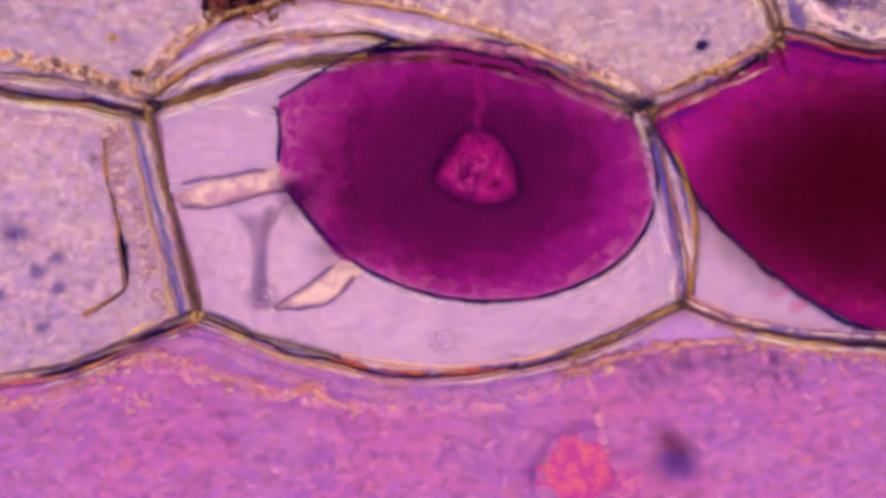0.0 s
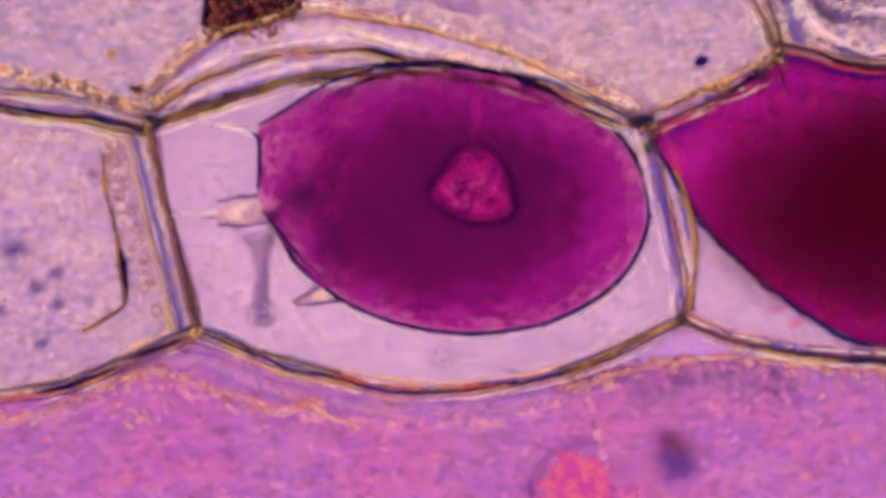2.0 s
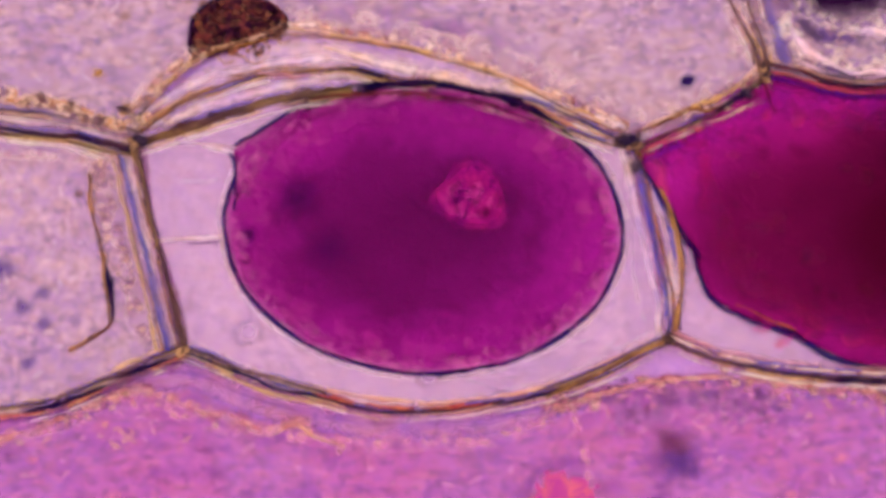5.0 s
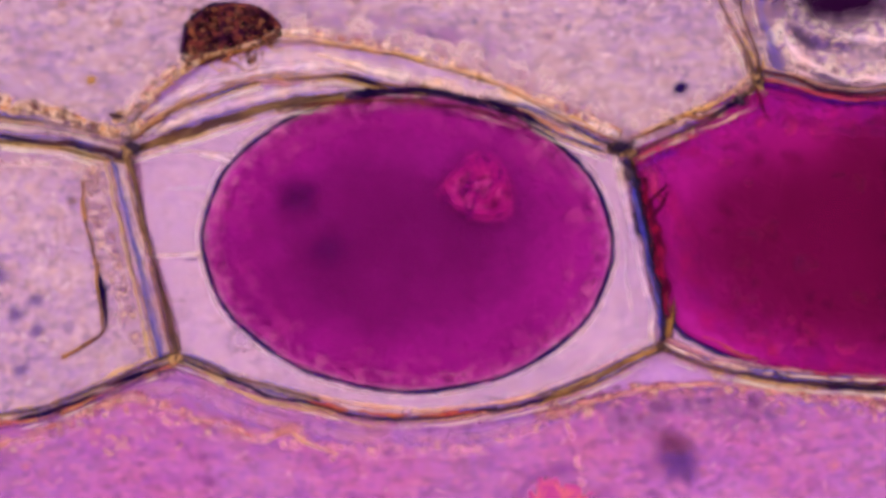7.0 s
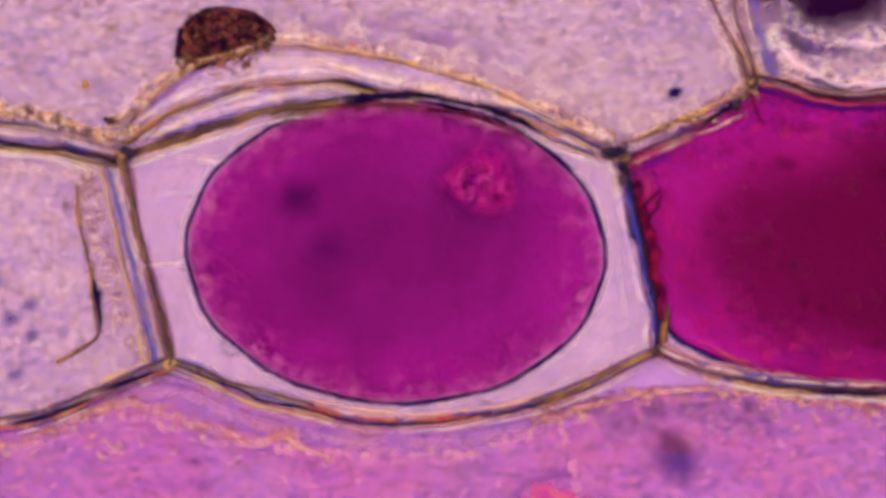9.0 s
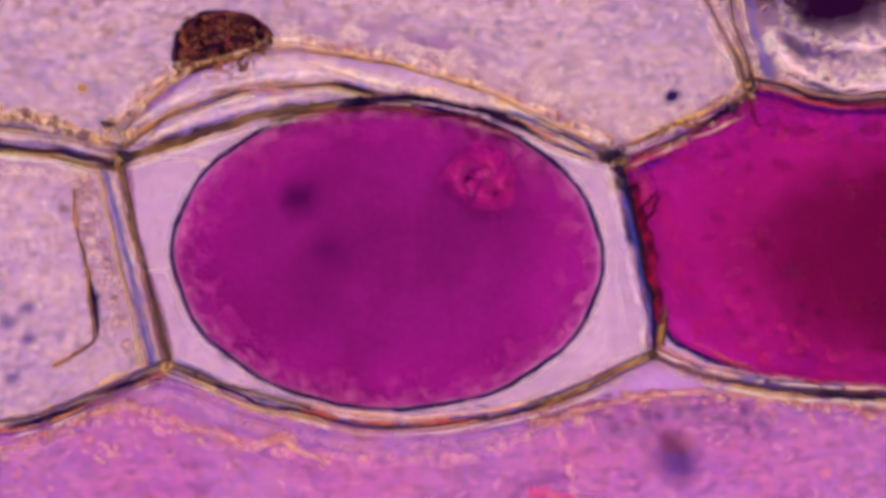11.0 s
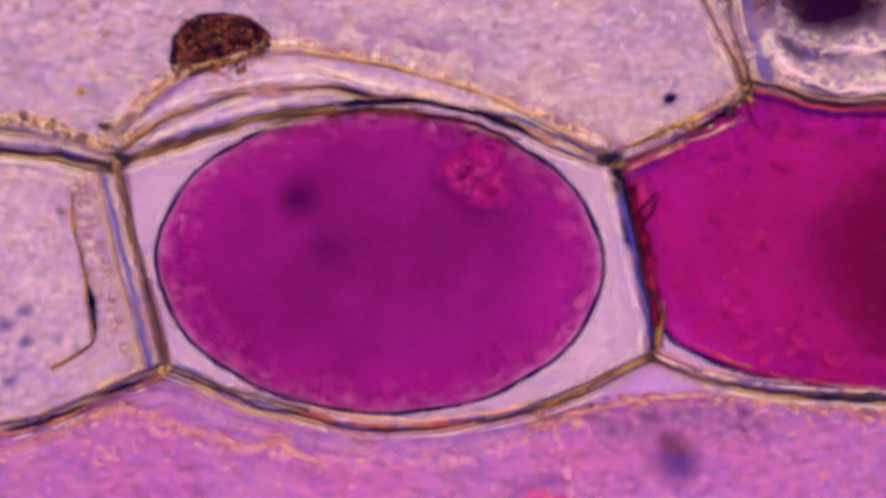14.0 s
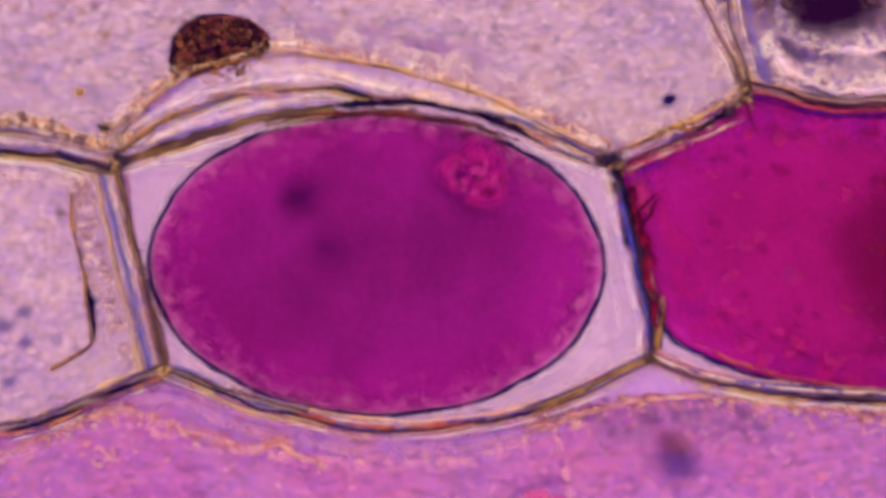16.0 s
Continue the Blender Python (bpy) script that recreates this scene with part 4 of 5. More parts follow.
SAP_FLECKS = random.Random(63)
SAP_FLECK_DARK = layer_material("maroon_sap_fleck", (112, 8, 66), (126, 12, 86), 0.26, 1.0, 20)
SAP_FLECK_ROSE = layer_material("rosy_sap_fleck", (206, 40, 116), (196, 40, 146), 0.5, 1.0, 20)
for k in range(70):
    x, y, run = SAP_FLECKS.uniform(1200, 1600), SAP_FLECKS.choice((SAP_FLECKS.uniform(215, 330), SAP_FLECKS.uniform(330, 560), SAP_FLECKS.uniform(540, 650))), SAP_FLECKS.uniform(6, 24)
    if y > 300 + (x - 1130) * 2.2 or y < 262 - (x - 1196) * 0.5:
        continue
    lean = SAP_FLECKS.gauss(0.0, 0.4)
    pts = [(x - run * math.cos(lean), y - run * math.sin(lean)), (x, y + SAP_FLECKS.uniform(-4, 4)), (x + run * math.cos(lean), y + run * math.sin(lean))]
    part("sap_fleck", ridge("sap_fleck", pts, SAP_FLECKS.uniform(24, 46), 0.0482, 0.0005, 0, 0.3, 700 + k, taper=0.8, per=4), SAP_FLECK_DARK if k % 2 else SAP_FLECK_ROSE, protoplast_right)

# ---- nucleus of the upper cell, dust, dots and vesicles
M_NODULE = plain_material("brown_granular", (40, 10, 36), (120, 56, 52), 48.0, 0.0)
dark_nucleus = thing("cell_nucleus", "dark brown granular nucleus lying against a thin wall", "nucleus")
part("nucleus_body", mound("nucleus_body", [(302, 96), (316, 58), (350, 32), (400, 26), (445, 36), (478, 66), (470, 90), (430, 108), (380, 126), (330, 138), (306, 126)], (385, 82), 0.012, 0.034, 10, 6, rough=0.006), M_NODULE, dark_nucleus)
part("nucleus_rim", ridge("nucleus_rim", [(326, 140), (304, 122), (304, 92), (318, 58), (352, 32), (400, 26)], 13, 0.030, 0.014, 0, 0.3, 98, taper=0.5), DEEP, dark_nucleus, "ink dark rim")
for k, line in enumerate(([(392, 122), (402, 138), (424, 146), (442, 132), (446, 112)], [(350, 134), (366, 146), (384, 140)], [(452, 100), (468, 112), (484, 104)])):
    part("plasma_thread", ridge("plasma_thread", line, 8, 0.040, 0.010, 0, 0.3, 110 + k, taper=0.5, per=5), AMBER, dark_nucleus, "thin brown thread of plasma")
granules("nucleus_granules", [p for p in field(306, 32, 476, 134, 210, 3, lambda x, y: ((x - 386) / 92) ** 2 + ((y - 80) / 56) ** 2 < 0.95)], 5.5, 0.044,
         granule_material("rusty_granules", [(176, 100, 70), (84, 30, 46), (196, 126, 90), (50, 16, 44)], 0.2, 0.6), "rust brown granules in the dark nucleus", "granules", 4)
pink_nucleus = thing("cell_nucleus", "salmon pink granular nucleus in the stained cell", "nucleus")
part("nucleus_body", mound("nucleus_body", oval(962, 928, 104, 98, 0, 40, 0.25, 9), (962, 928), 0.012, 0.016, 8, straight=True, rough=0.006),
     patchy_material("salmon_granular", (190, 66, 146), (220, 100, 128), 0.66, 44.0), pink_nucleus)
part("nucleus_lobe", mound("nucleus_lobe", oval(1046, 950, 80, 66, 0, 40, 0.3, 11), (1046, 950), 0.011, 0.010, 8, straight=True, rough=0.006),
     patchy_material("rose_granular", (176, 76, 156), (216, 112, 156), 0.25, 40.0), pink_nucleus, "paler rose granular side")
part("nucleus_rim", ridge("nucleus_rim", [(904, 1000), (888, 960), (894, 908), (920, 872), (962, 854), (1014, 856)], 32, 0.012, 0.008, 0, 0.3, 97, taper=0.7), layer_material("violet_rim", (112, 34, 140), (136, 54, 146), 0.42, 1.0, 16), pink_nucleus, "dark violet rim")


def build_dot(label, x, y, r, colour, hard, cover, name="pigment_dot", z=0.014, flat=0.9):
    d = thing(name, label, "dark dot" if name == "pigment_dot" else "dust speck", "dots in the sap" if name == "pigment_dot" else "dust on the optics")
    d.matrix_world = Matrix.Translation(at(x, y, z))
    part("dot_body", mound("dot_body", oval(784, 441, r, r * flat, 0, 20, 0.25, x), (784, 441), 0.0, 0.004, 5, straight=True), blot_material("dot", colour, cover, hard), d)
    return d


build_dot("small round ink blue dot in the grey lilac cell", 1184, 178, 24, (34, 10, 80), 0.25, 1.0)
build_dot("ink blue dot on the amber inner lining", 160, 535, 22, (40, 16, 96), 0.2, 0.95)
for i, (x, y, r) in enumerate([(-32, 512, 50), (44, 553, 29), (8, 578, 33), (46, 607, 29), (16, 678, 27), (-60, 620, 28)]):
    build_dot("blurred violet dot in the pale lilac cell", x, y, r, (88, 56, 130), 0.0, 0.8)
build_dot("small yellow grain in the grey lilac cell", 141, 163, 19, (170, 120, 44), 0.1, 0.95)
build_dot("small brown grain in the pale lilac cell", 108, 378, 18, (110, 70, 50), 0.0, 0.8)
build_dot("dark violet oblong mass in the streaky cell", 1472, 14, 165, (40, 8, 46), 0.25, 1.0, z=0.036, flat=0.5)
build_dot("small violet dot in the stained cell", 985, 735, 12, (90, 30, 110), 0.0, 0.8)
SMUDGES = random.Random(21)
for k in range(16):
    x, y = SMUDGES.uniform(-60, 1180), SMUDGES.uniform(-20, 70 if k % 2 else 40)
    build_dot("faint brownish smudge in the grey lilac cell", x, y, SMUDGES.uniform(11, 20), SMUDGES.choice(((136, 84, 120), (150, 104, 90), (120, 84, 140))), 0.0, 0.7)
for x, y in ((140, 108), (90, 30), (60, 150), (250, 90), (250, 150), (820, 60), (950, 85), (1130, 120)):
    build_dot("faint brownish smudge in the grey lilac cell", x, y, SMUDGES.uniform(11, 18), SMUDGES.choice(((136, 84, 120), (150, 104, 90), (120, 84, 140))), 0.0, 0.7)
for k in range(22):
    x, y = SMUDGES.uniform(-60, 1560), SMUDGES.uniform(800, 985)
    build_dot("faint violet smudge in the stained cell", x, y, SMUDGES.uniform(13, 30), SMUDGES.choice(((134, 58, 150), (120, 50, 130), (150, 66, 160), (230, 130, 120))), 0.0, 0.42)
dust_a = build_dot("blurred dark speck before the purple protoplast", 525, 350, 82, (70, 4, 74), 0.0, 0.66, "dust_speck", 0.066)
dust_b = build_dot("blurred violet speck over the stained cell", 1195, 806, 98, (80, 34, 96), 0.0, 0.45, "dust_speck", 0.018)
# the speck's chromatic offset, painted as a brown and a violet blot
for name, x, y, r, colour in (("brown_lens_fringe", -6, -26, 62, (96, 36, 62)), ("violet_lens_fringe", 10, 16, 66, (60, 30, 120))):
    part(name, mound(name, oval(784 + x, 441 + y, r * 1.15, r * 0.8, 10, 24, 0.35, r), (784 + x, 441 + y), 0.004, 0.004, 5, straight=True), blot_material(name, colour, 0.66), dust_b, name.replace("_", " ") + " of the speck")
dust_c = build_dot("faint dark speck before the purple protoplast", 580, 440, 80, (84, 6, 88), 0.0, 0.32, "dust_speck", 0.067)


for speck, r, colour in ((dust_a, 34, (58, 2, 62)), (dust_c, 40, (76, 4, 82))):
    part("speck_core", mound("speck_core", oval(780, 443, r * 1.2, r * 0.8, 15, 20, 0.3, r), (780, 443), 0.003, 0.003, 5, straight=True), blot_material("speck_core", colour, 0.22), speck, "denser middle")


def build_vesicle(x, y, r, seed):
    v = thing("vesicle", "small faint round vesicle in the clear sap", "vesicle", "vesicles in the clear sap")
    part("vesicle_body", mound("vesicle_body", oval(x, y, r, r * 0.9, 0, 24), (x, y), 0.010, 0.005, 4, straight=True, flat=False), FAINT_BODY, v)
    part("vesicle_rim", ridge("vesicle_rim", [Vector(p) for p in oval(x, y, r, r * 0.9, 0, 24, 0.1, seed)], 16, 0.011, 0.008, 0, 0.3, seed, True, straight=True), VESICLE_RIM, v)


VESICLE_RIM = layer_material("vesicle_rim", (156, 112, 156), (180, 136, 170), 0.42, 1.0, 20)
FAINT_BODY = patchy_material("vesicle_lilac", (196, 152, 196), (206, 164, 204), 0.5)
for k, (x, y, r) in enumerate([(408, 622, 24), (727, 699, 20)]):
    build_vesicle(x, y, r, 80 + k)


def build_spur(pts, width, seed, z, owner=None):
    body = ridge("wall_spur", pts, width, z, 0.010, 0, 0.25, seed, taper=0.5)
    if owner is not None:
        return part("spur", body, MAROON_DARK, owner, "dark maroon hair-like spur")
    s = thing("wall_spur", "dark maroon hair-like spur on a cell wall", "wall spur")
    return part("spur_body", body, MAROON_DARK, s)


MAROON_DARK = layer_material("maroon_spur", (84, 8, 50), (120, 20, 60), 0.95, 0.9, 12)
build_spur([(1318, 170), (1324, 198), (1332, 220), (1342, 238)], 10, 90, 0.045)
part("rosy_edge", ridge("rosy_edge", [(1110, 300), (1124, 322), (1138, 348), (1150, 380)], 52, 0.024, 0.012, 0, 0.3, 94, taper=0.8), ROSE_SOFT, protoplast_right, "rosy edge near the junction")
edge_fold = part("crumpled_edge", ridge("crumpled_edge", [(1118, 330), (1126, 380), (1142, 430), (1152, 490), (1158, 540), (1164, 580)], 34, 0.030, 0.014, 0, 0.3, 92, taper=0.4), CRIMSON, protoplast_right, "crimson crumpled edge")
part("ink_edge", ridge("ink_edge", [(1088, 300), (1100, 340), (1118, 420), (1136, 500), (1149, 570), (1152, 620)], 30, 0.020, 0.014, 2, 0.15, 95, taper=0.3, drift=0.5), DARK, edge_fold, "ink dark edge along the wall")
build_spur([(1118, 396), (1132, 376), (1146, 356), (1158, 342)], 13, 91, 0.046, edge_fold)
build_spur([(1162, 352), (1152, 376), (1140, 396), (1134, 420)], 16, 93, 0.045, edge_fold)

# ---- fine granules, the smallest things
def granular_band(cell, pts, width, material, seed, z=0.014, shift=0.0, label=""):
    """Grainy cytoplasm in a band along a line, part of its cell."""
    return part("granular_cytoplasm", ridge("granular_cytoplasm", pts, width, z, 0.006, shift, 0.2, seed), material, cell, label)


LINING = layer_material("pale_lining", (240, 206, 222), (226, 186, 214), 0.45, 1.0, 12, 0.44)
part("plasma_lining", ridge("plasma_lining", [(310, 640), (400, 680), (500, 716), (620, 738), (750, 740), (860, 728), (980, 690), (1080, 640), (1132, 612)], 16, 0.008, 0.006, 0, 0.2, 63, drift=0.6), LINING, cell_centre, "faint pale lining")
part("plasma_lining", ridge("plasma_lining", [(1095, 330), (1108, 420), (1112, 520), (1128, 600)], 14, 0.008, 0.006, -22, 0.2, 64, drift=0.5), LINING, cell_centre, "faint pale lining")
part("plasma_lining", ridge("plasma_lining", [(1180, 640), (1280, 664), (1420, 682), (1600, 690)], 14, 0.008, 0.006, 0, 0.2, 65, drift=0.5), LINING, cell_right, "faint pale lining")
EDGE_UPPER = [(470, 78), (600, 88), (720, 110), (860, 150), (980, 205), (1080, 250)]
EDGE_SIDE = [(1090, 258), (1190, 226), (1290, 168), (1290, 90), (1250, 10)]
granular_band(cell_upper, EDGE_UPPER, 62, GRAIN_WARM, 11, shift=16, label="warm cream grains")
granular_band(cell_upper, EDGE_SIDE, 50, GRAIN_WARM, 12, shift=14, label="warm cream grains")
granular_band(cell_upper, [(520, 62), (620, 72), (740, 92), (880, 130)], 50, GRAIN_GREY, 13, shift=16, label="grey violet grains")
granular_band(cell_upper, [(-120, 190), (-15, 203), (40, 212), (95, 230), (145, 250), (190, 256), (236, 240)], 36, GRAIN_RUST, 15, 0.05, label="rust and cream grains")
granular_band(cell_upper, [(190, 232), (250, 172), (310, 128)], 30, GRAIN_WARM, 16, 0.05, 6, label="warm cream grains")
granular_band(cell_left, [(140, 310), (162, 420), (198, 560), (240, 650)], 64, GRAIN_PALE, 14, label="pale pink grains")
granular_band(cell_left, [(100, 300), (150, 330), (160, 400)], 60, GRAIN_WARM, 21, label="warm cream grains")
granular_band(cell_left, [(-60, 300), (60, 310), (170, 320)], 26, GRAIN_WARM, 22, label="warm cream grains")
granular_band(cell_lower, [(-60, 812), (70, 785), (200, 742), (330, 778), (560, 815), (800, 812), (930, 775)], 40, GRAIN_ROSE, 19, label="salmon pink grains")
granular_band(cell_lower, [(920, 772), (1100, 726), (1200, 714), (1350, 724), (1568, 742), (1800, 750)], 42, GRAIN_ROSE, 17, label="salmon pink grains")
granular_band(cell_lower, [(1040, 770), (1150, 748), (1260, 752), (1370, 776)], 80, GRAIN_GREY, 24, label="grey violet grains")
granular_band(cell_lower, [(968, 715), (985, 770), (1000, 830), (1015, 900)], 24, GRAIN_ROSE, 29, label="salmon pink seam")
granular_band(cell_corner, [(1345, 70), (1400, 128), (1480, 150), (1600, 152), (1800, 150)], 64, GRAIN_WHITE, 25, label="white streak")
granular_band(cell_corner, [(1350, 20), (1410, 88), (1490, 104), (1600, 102), (1800, 100)], 48, GRAIN_INK, 26, label="ink violet streak")
granular_band(cell_corner, [(1360, -30), (1410, 56), (1500, 78), (1600, 76), (1800, 70)], 50, GRAIN_WHITE, 27, label="white streak")
granular_band(cell_corner, [(1310, -2), (1400, 4), (1500, 6), (1600, 4), (1800, 0)], 76, granular_material("rusty_violet_grains", (110, 60, 84), (78, 36, 62), (176, 120, 120), 40.0, 0.85, 0.46), 29, label="rusty violet streak")
granular_band(cell_corner, [(1370, 100), (1430, 150), (1520, 172), (1700, 176)], 22, GRAIN_INK, 28, label="ink violet streak")


STREAKS = random.Random(77)
for x0, y0, x1, y1, n in ((960, 560, 1110, 700, 9), (620, 700, 880, 740, 7), (250, 330, 330, 560, 6)):
    for k in range(n):
        x, y, run, lean = STREAKS.uniform(x0, x1), STREAKS.uniform(y0, y1), STREAKS.uniform(20, 55), STREAKS.gauss(-0.45 if x0 > 900 else 0.1, 0.2)
        pts = [(x - run * math.cos(lean), y - run * math.sin(lean)), (x, y + STREAKS.uniform(-3, 3)), (x + run * math.cos(lean), y + run * math.sin(lean))]
        part("sap_streak", ridge("sap_streak", pts, 8, 0.010, 0.006, 0, 0.2, 600 + k, taper=0.8, per=4), LINING if k % 2 else FAINT_WIDE, cell_centre, "faint streak in the clear sap")
BEADS_GOLD = granule_material("golden_beads", [(246, 196, 110), (252, 222, 190), (150, 96, 60), (86, 50, 66), (226, 160, 120), (120, 70, 80)], 0.2, 0.36)
BEADS_PEACH = granule_material("peach_beads", [(248, 196, 176), (240, 170, 160), (252, 214, 196), (206, 120, 160)], 0.2, 0.42)
BEADS_PALE = granule_material("pale_beads", [(248, 212, 206), (170, 116, 172), (240, 196, 204), (206, 150, 170)], 0.2, 0.35)
BEADS_ROSE = granule_material("rose_beads", [(240, 184, 200), (150, 80, 162), (226, 156, 190), (130, 66, 146)], 0.2, 0.26)
BEADS_CORNER = granule_material("streaky_beads", [(255, 228, 222), (130, 90, 160), (246, 210, 214), (150, 104, 160), (230, 186, 190)], 0.2, 0.3)
granules("golden_grains", strewn([(-20, 205), (60, 214), (120, 236), (180, 252), (214, 240)], 46, 7, 41) + strewn([(196, 236), (240, 200), (290, 150), (320, 126)], 40, 7, 42), 5.5, 0.056, BEADS_GOLD, "golden and brown grains along the wall", "granules", 41)
granules("golden_grains", strewn([(1060, 262), (1110, 262), (1180, 236), (1240, 216), (1300, 176)], 50, 8, 43), 3.6, 0.056, BEADS_GOLD, "golden and dark grains along the knotted wall", "granules", 43)
granules("peach_grains", strewn([(500, 84), (620, 96), (740, 122), (860, 160), (980, 214), (1060, 254)], 110, 9, 44, 5), 6, 0.040, BEADS_PALE, "cream grains along the outer contour", "granules", 44)
granules("peach_grains", strewn([(930, 760), (1010, 736), (1100, 714), (1200, 703), (1350, 713), (1460, 727), (1600, 734)], 110, 8, 45), 7, 0.026, BEADS_PEACH, "peach grains along the lining of the stained cell", "granules", 45)
granules("peach_grains", strewn([(-60, 820), (70, 780), (160, 744), (220, 732), (330, 766), (420, 800)], 60, 9, 46), 7, 0.026, BEADS_PEACH, "peach grains along the crumpled lining", "granules", 46)
granules("violet_grains", strewn([(1030, 745), (1110, 728), (1190, 732), (1270, 744), (1340, 764)], 90, 18, 47), 7, 0.024, BEADS_ROSE, "violet and cream grains below the junction", "granules", 47)
granules("streaky_grains", strewn([(1340, 60), (1390, 118), (1470, 138), (1600, 140)], 44, 16, 48) + strewn([(1370, 20), (1420, 78), (1500, 92), (1600, 90)], 30, 14, 49), 7, 0.030, BEADS_CORNER, "cream and violet grains in the streaky cell", "granules", 48)
for line, width, seed in (([(1366, 84), (1382, 112), (1404, 132), (1436, 144)], 34, 81), ([(1420, 148), (1470, 158), (1510, 160), (1580, 156)], 26, 82), ([(1450, 94), (1490, 90), (1530, 92), (1580, 90)], 20, 83)):
    part("cream_band", ridge("cream_band", line, width, 0.040, 0.008, 0, 0.4, seed, taper=0.7), CREAM_PINK, cell_corner, "bright cream band of cytoplasm")
granules("lining_grains", strewn([(126, 330), (150, 420), (180, 520), (215, 610)], 70, 16, 50, 10), 6, 0.022, BEADS_PALE, "pale grains beside the inner lining", "granules", 50)
for line, width, seed in (([(405, 795), (430, 803), (453, 802), (489, 783), (518, 804), (577, 826)], 12, 71), ([(300, 752), (340, 770), (372, 774), (400, 790)], 10, 72)):
    part("lining_fold", ridge("lining_fold", line, width, 0.020, 0.008, 0, 0.25, seed, taper=0.3, per=4), PEACH, cell_lower, "peach fold of the lining")


def build_flecks(cell, x0, y0, x1, y1, n, materials, seed, lean=0.0):
    """Small crooked flecks of cytoplasm, each one a thin tapering ridge."""
    rng = random.Random(seed)
    for i in range(n):
        x, y = rng.uniform(x0, x1), rng.uniform(y0, y1)
        a, r = rng.gauss(lean, 0.7), rng.uniform(5, 15)
        bend = rng.uniform(-7, 7)
        pts = [(x - r * math.cos(a), y - r * math.sin(a)), (x, y + bend), (x + r * math.cos(a), y + r * math.sin(a) + rng.uniform(-5, 5))]
        part("cytoplasm_fleck", ridge("cytoplasm_fleck", pts, rng.uniform(9, 16), 0.012, 0.007, 0, 0.3, 400 + i, taper=0.8, per=4), materials[i % len(materials)], cell)


build_flecks(cell_lower, -60, 800, 700, 985, 60, (FLECK_DARK, FLECK_PALE), 31)
build_flecks(cell_lower, 700, 770, 1580, 985, 70, (FLECK_DARK, FLECK_PALE), 32)
build_flecks(cell_lower, 1040, 718, 1420, 800, 60, (FLECK_GREY, FLECK_PALE), 33)
build_flecks(cell_lower, 1000, 712, 1560, 772, 60, (FLECK_GOLD, FLECK_BROWN, FLECK_PALE), 39)
build_flecks(cell_lower, -40, 745, 420, 830, 36, (FLECK_GOLD, FLECK_BROWN, FLECK_PALE), 40)
build_flecks(cell_upper, -60, -10, 280, 190, 26, (FLECK_GREY, FLECK_WHITE), 34)
build_flecks(cell_upper, 520, -10, 1240, 90, 44, (FLECK_GREY, FLECK_WHITE), 35)
build_flecks(cell_upper, 900, 80, 1240, 190, 30, (FLECK_GREY, FLECK_WHITE), 37)
build_flecks(cell_left, -60, 330, 120, 720, 40, (FLECK_GREY, FLECK_WHITE), 36)
build_flecks(cell_corner, 1350, 20, 1600, 150, 40, (FLECK_WHITE, FLECK_GREY), 38)


# ---- what moves
def moved(x, y, z=0.0):
    return Matrix.Translation(Vector((0.001 * x, -0.001 * y, z)))


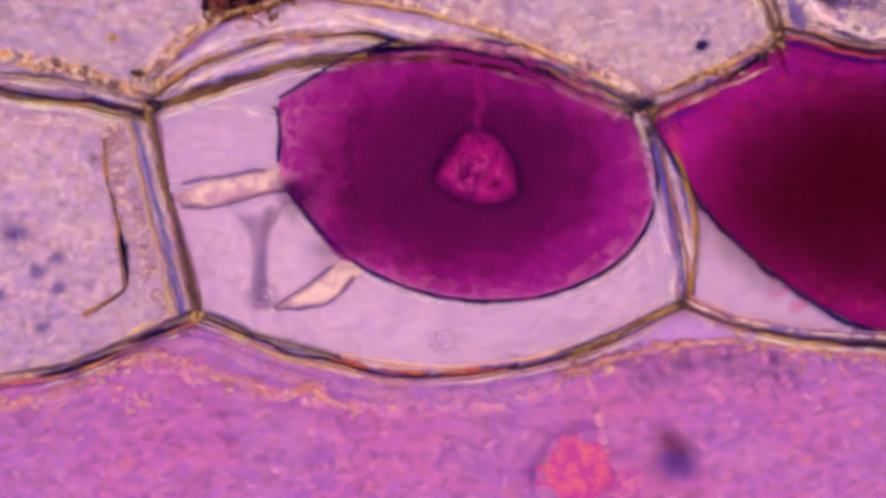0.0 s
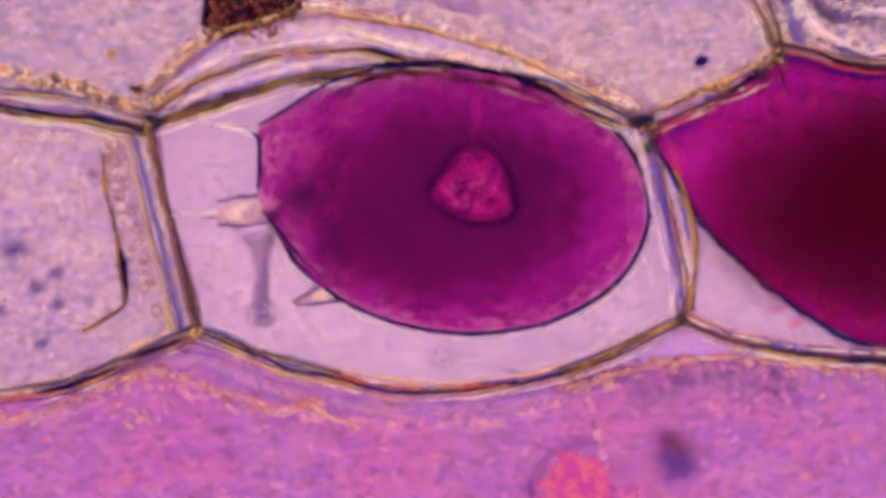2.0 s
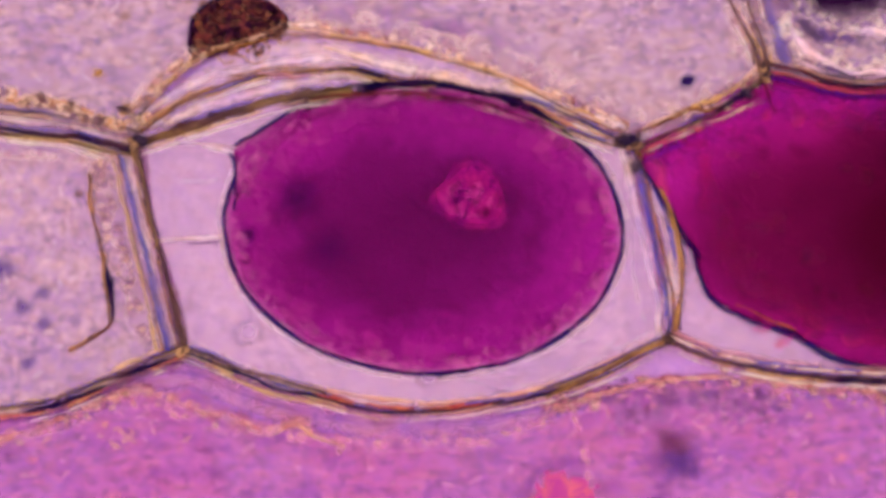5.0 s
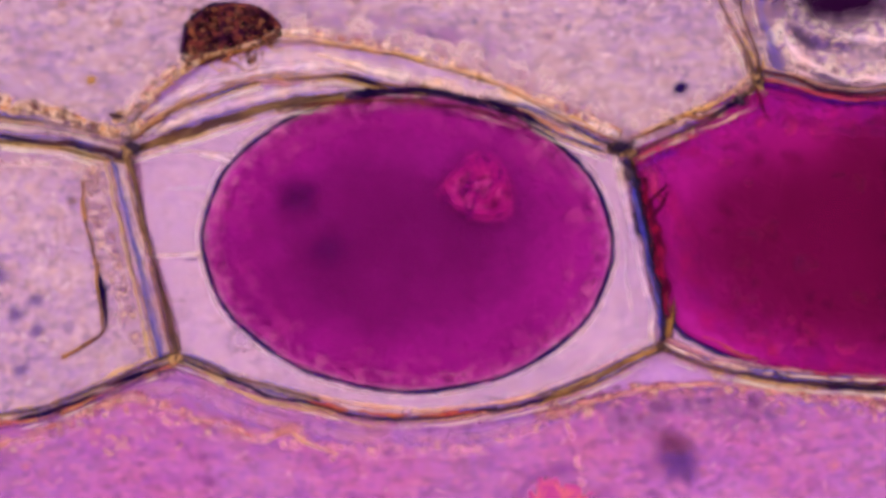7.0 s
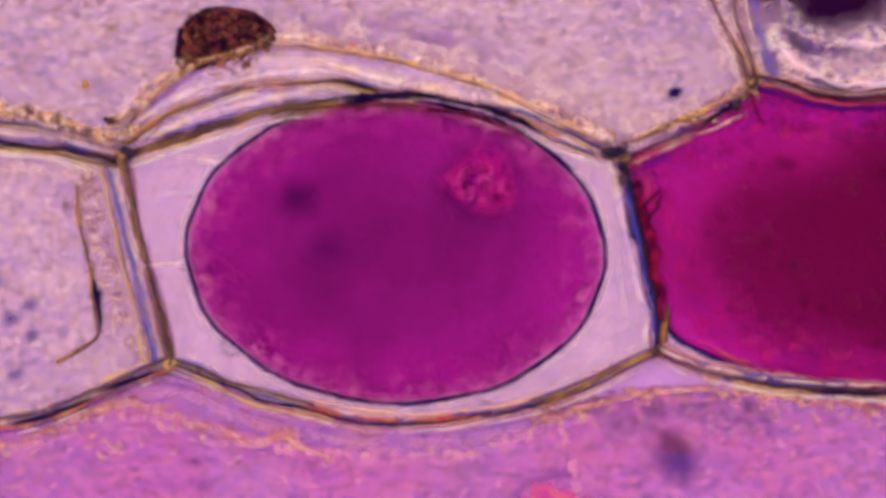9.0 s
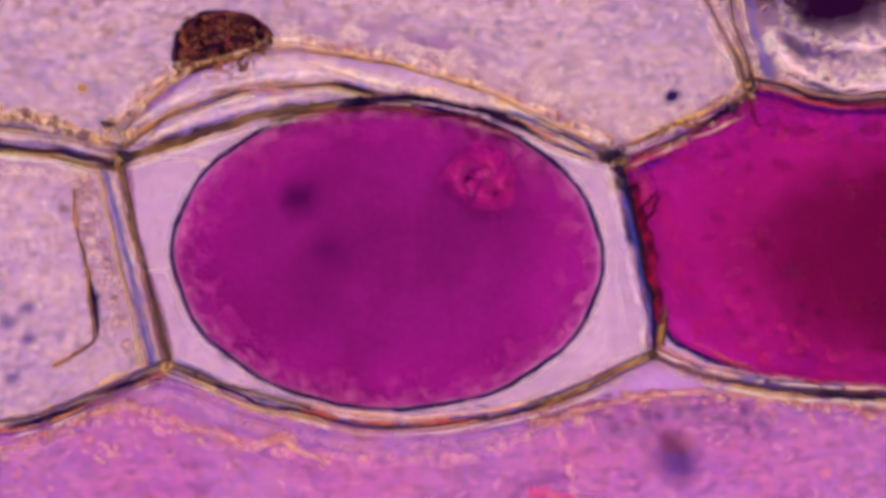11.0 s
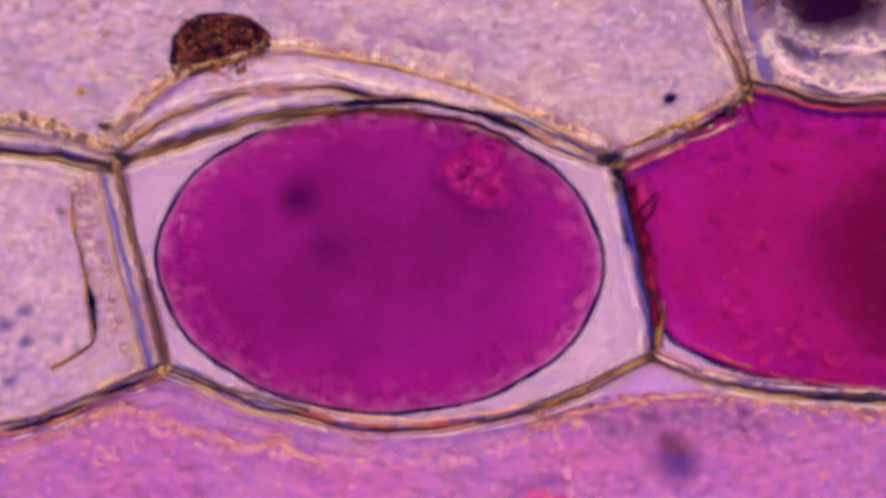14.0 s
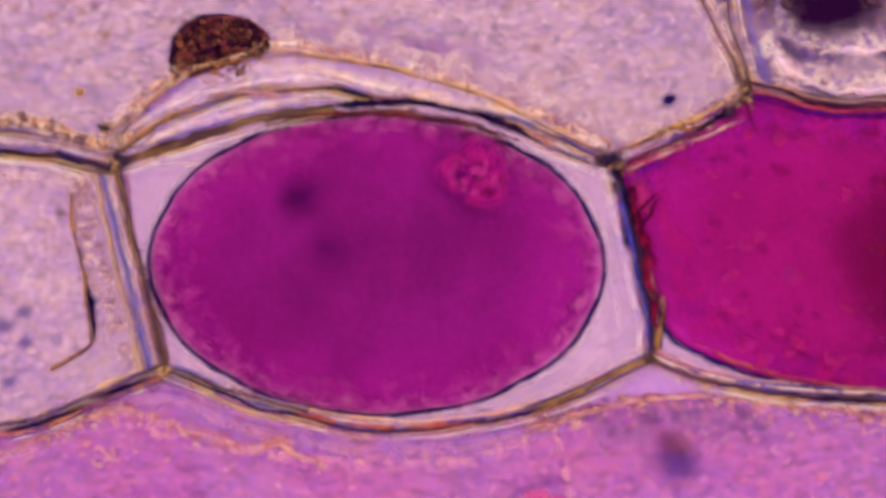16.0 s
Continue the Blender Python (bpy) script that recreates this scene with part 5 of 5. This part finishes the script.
def motions():
    for ob, (ux, uy) in zip(lobes, LOBES):
        rows = []
        for t, cx, cy, hw, hh, tilt in SWELL:
            s, c = math.sin(radians(tilt)), math.cos(radians(tilt))
            ox, oy = ux * (hw - LOBE_A), uy * (hh - LOBE_B)
            p = at(cx + ox * c - oy * s, cy + ox * s + oy * c, LOBE_Z)
            rows.append((t, pose(p.x, p.y, p.z, 0, 0, -tilt)))
        walk(ob, rows)
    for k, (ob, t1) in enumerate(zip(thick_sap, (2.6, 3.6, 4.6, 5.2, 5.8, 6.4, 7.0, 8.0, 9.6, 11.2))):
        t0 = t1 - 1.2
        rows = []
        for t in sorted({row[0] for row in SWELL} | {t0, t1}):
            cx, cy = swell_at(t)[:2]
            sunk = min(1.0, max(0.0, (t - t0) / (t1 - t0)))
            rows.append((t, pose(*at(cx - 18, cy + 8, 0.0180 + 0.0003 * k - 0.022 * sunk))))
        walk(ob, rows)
    walk(core_anchor, [(t, pose(*at(cx, cy, 0.03))) for t, cx, cy, *_ in SWELL])
    # nucleus: places in the field of view, turned into the slide's plan by the drift
    seen = [(0, 847, 300, 0.076, 0), (0.5, 850, 302, 0.076, 0), (1, 848, 310, 0.076, 0), (1.5, 844, 320, 0.076, -1), (2, 840, 330, 0.076, -2), (2.5, 836, 340, 0.075, -3), (3, 834, 349, 0.075, -4),
            (3.5, 833, 355, 0.075, -5), (4, 830, 353, 0.075, -6), (5.2, 836, 345, 0.074, -7), (6.5, 846, 335, 0.072, -8), (7, 849, 331, 0.071, -8), (8, 853, 325, 0.070, -9), (9, 854, 319, 0.070, -10),
            (11.5, 854, 309, 0.070, -12), (14, 848, 306, 0.070, -14), (16, 843, 305, 0.070, -15)]
    rows = []
    for t, x, y, z, turn in seen:
        dx, dy = drift_at(t)
        p = at(x - dx, y - dy, z)
        rows.append((t, pose(p.x, p.y, p.z, 0, 0, turn)))
    walk(nucleus, rows)
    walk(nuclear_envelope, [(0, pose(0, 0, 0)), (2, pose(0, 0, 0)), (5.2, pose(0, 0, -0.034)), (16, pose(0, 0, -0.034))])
    walk(nucleus_strand, [(t, pose(*at(x - drift_at(t)[0], y - drift_at(t)[1] - 45, z))) for t, x, y, z in
         [(0, 847, 300, 0.078), (1.5, 844, 320, 0.076), (2.5, 838, 350, 0.060), (4, 834, 420, 0.040), (16, 800, 500, 0.03)]])
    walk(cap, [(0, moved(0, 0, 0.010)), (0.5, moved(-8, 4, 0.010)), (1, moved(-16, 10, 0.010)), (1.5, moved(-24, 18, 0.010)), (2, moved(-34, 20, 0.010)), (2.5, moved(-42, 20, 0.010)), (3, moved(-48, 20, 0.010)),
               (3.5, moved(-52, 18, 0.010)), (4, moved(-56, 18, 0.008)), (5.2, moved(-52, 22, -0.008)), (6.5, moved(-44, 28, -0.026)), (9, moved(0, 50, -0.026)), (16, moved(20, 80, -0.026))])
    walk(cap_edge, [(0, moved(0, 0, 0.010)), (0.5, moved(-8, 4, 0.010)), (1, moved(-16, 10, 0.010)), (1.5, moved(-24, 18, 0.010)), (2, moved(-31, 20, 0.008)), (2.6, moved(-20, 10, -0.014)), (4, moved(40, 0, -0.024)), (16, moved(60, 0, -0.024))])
    walk(strand_fork, [(0, moved(0, 0)), (0.5, moved(5, 1)), (1, moved(20, 2)), (1.5, moved(50, 0)), (2, moved(66, 4)), (2.5, moved(88, 2)), (3, moved(116, 0)), (4, moved(150, 0)), (6.5, moved(180, 0)), (16, moved(180, 0))])
    walk(strand_low, [(0, moved(0, 0)), (0.5, moved(6, -4)), (1, moved(14, -14)), (1.5, moved(26, -26)), (2, moved(36, -36)), (2.5, moved(60, -56)), (3, moved(100, -70)), (4, moved(120, -90)), (16, moved(120, -90))])
    walk(stalk, [(0, moved(0, 0)), (1, moved(0, 6)), (1.5, moved(2, 6)), (2, moved(4, 4)), (2.5, moved(8, -2)), (3, moved(50, -50)), (4, moved(140, -150)), (16, moved(140, -150))])
    walk(thread_mid, [(0, moved(0, -20)), (2, moved(0, 0)), (4, moved(0, 4)), (7, moved(6, 26)), (16, moved(10, 40))])
    walk(thread_top, [(0, moved(40, 0)), (2, moved(0, 0)), (7, moved(10, 4)), (16, moved(30, 4))])
    walk(side_lobe, [(0, moved(74, -58)), (2, moved(72, -56)), (3.5, moved(68, -52)), (4.2, moved(60, -46)), (5.2, moved(26, -20)), (6.3, moved(-8, 12)), (7, moved(-12, 18)), (9, moved(-12, 18)), (12.5, moved(-10, 15)), (14, moved(-8, 12)), (16, moved(-5, 9))])
    walk(edge_fold, [(0, moved(330, -60, -0.030)), (2, moved(330, -60, -0.030)), (4.2, moved(320, -60, -0.030)), (5.2, moved(120, -20, -0.026)), (6.3, moved(0, 6, -0.006)), (7, moved(0, 4, 0)), (16, moved(0, 0, 0))])
    walk(dense_core, [(t, pose(*at(x, y, 0.049))) for t, x, y in [(0, 1470, 430), (1.5, 1480, 430), (2.5, 1530, 440), (4, 1585, 440), (6.5, 1790, 450), (9, 1880, 450), (16, 1980, 450)]])
    walk(wide_core, [(t, pose(*at(x, y, 0.047))) for t, x, y in [(0, 1610, 440), (4, 1612, 440), (8, 1640, 446), (11.5, 1790, 450), (13, 1840, 450), (16, 1920, 450)]])
    for ob, x, y, z in ((dust_a, 527, 351, 0.092), (dust_b, 1194, 808, 0.022), (dust_c, 582, 440, 0.093)):
        walk(ob, [(t, Matrix.Translation(at(x - a, y - b, z))) for t, a, b in DRIFT])


def drift_at(t):
    for a, b in zip(DRIFT, DRIFT[1:]):
        if a[0] <= t <= b[0]:
            k = (t - a[0]) / (b[0] - a[0])
            return a[1] + (b[1] - a[1]) * k, a[2] + (b[2] - a[2]) * k
    return 0.0, 0.0


motions()
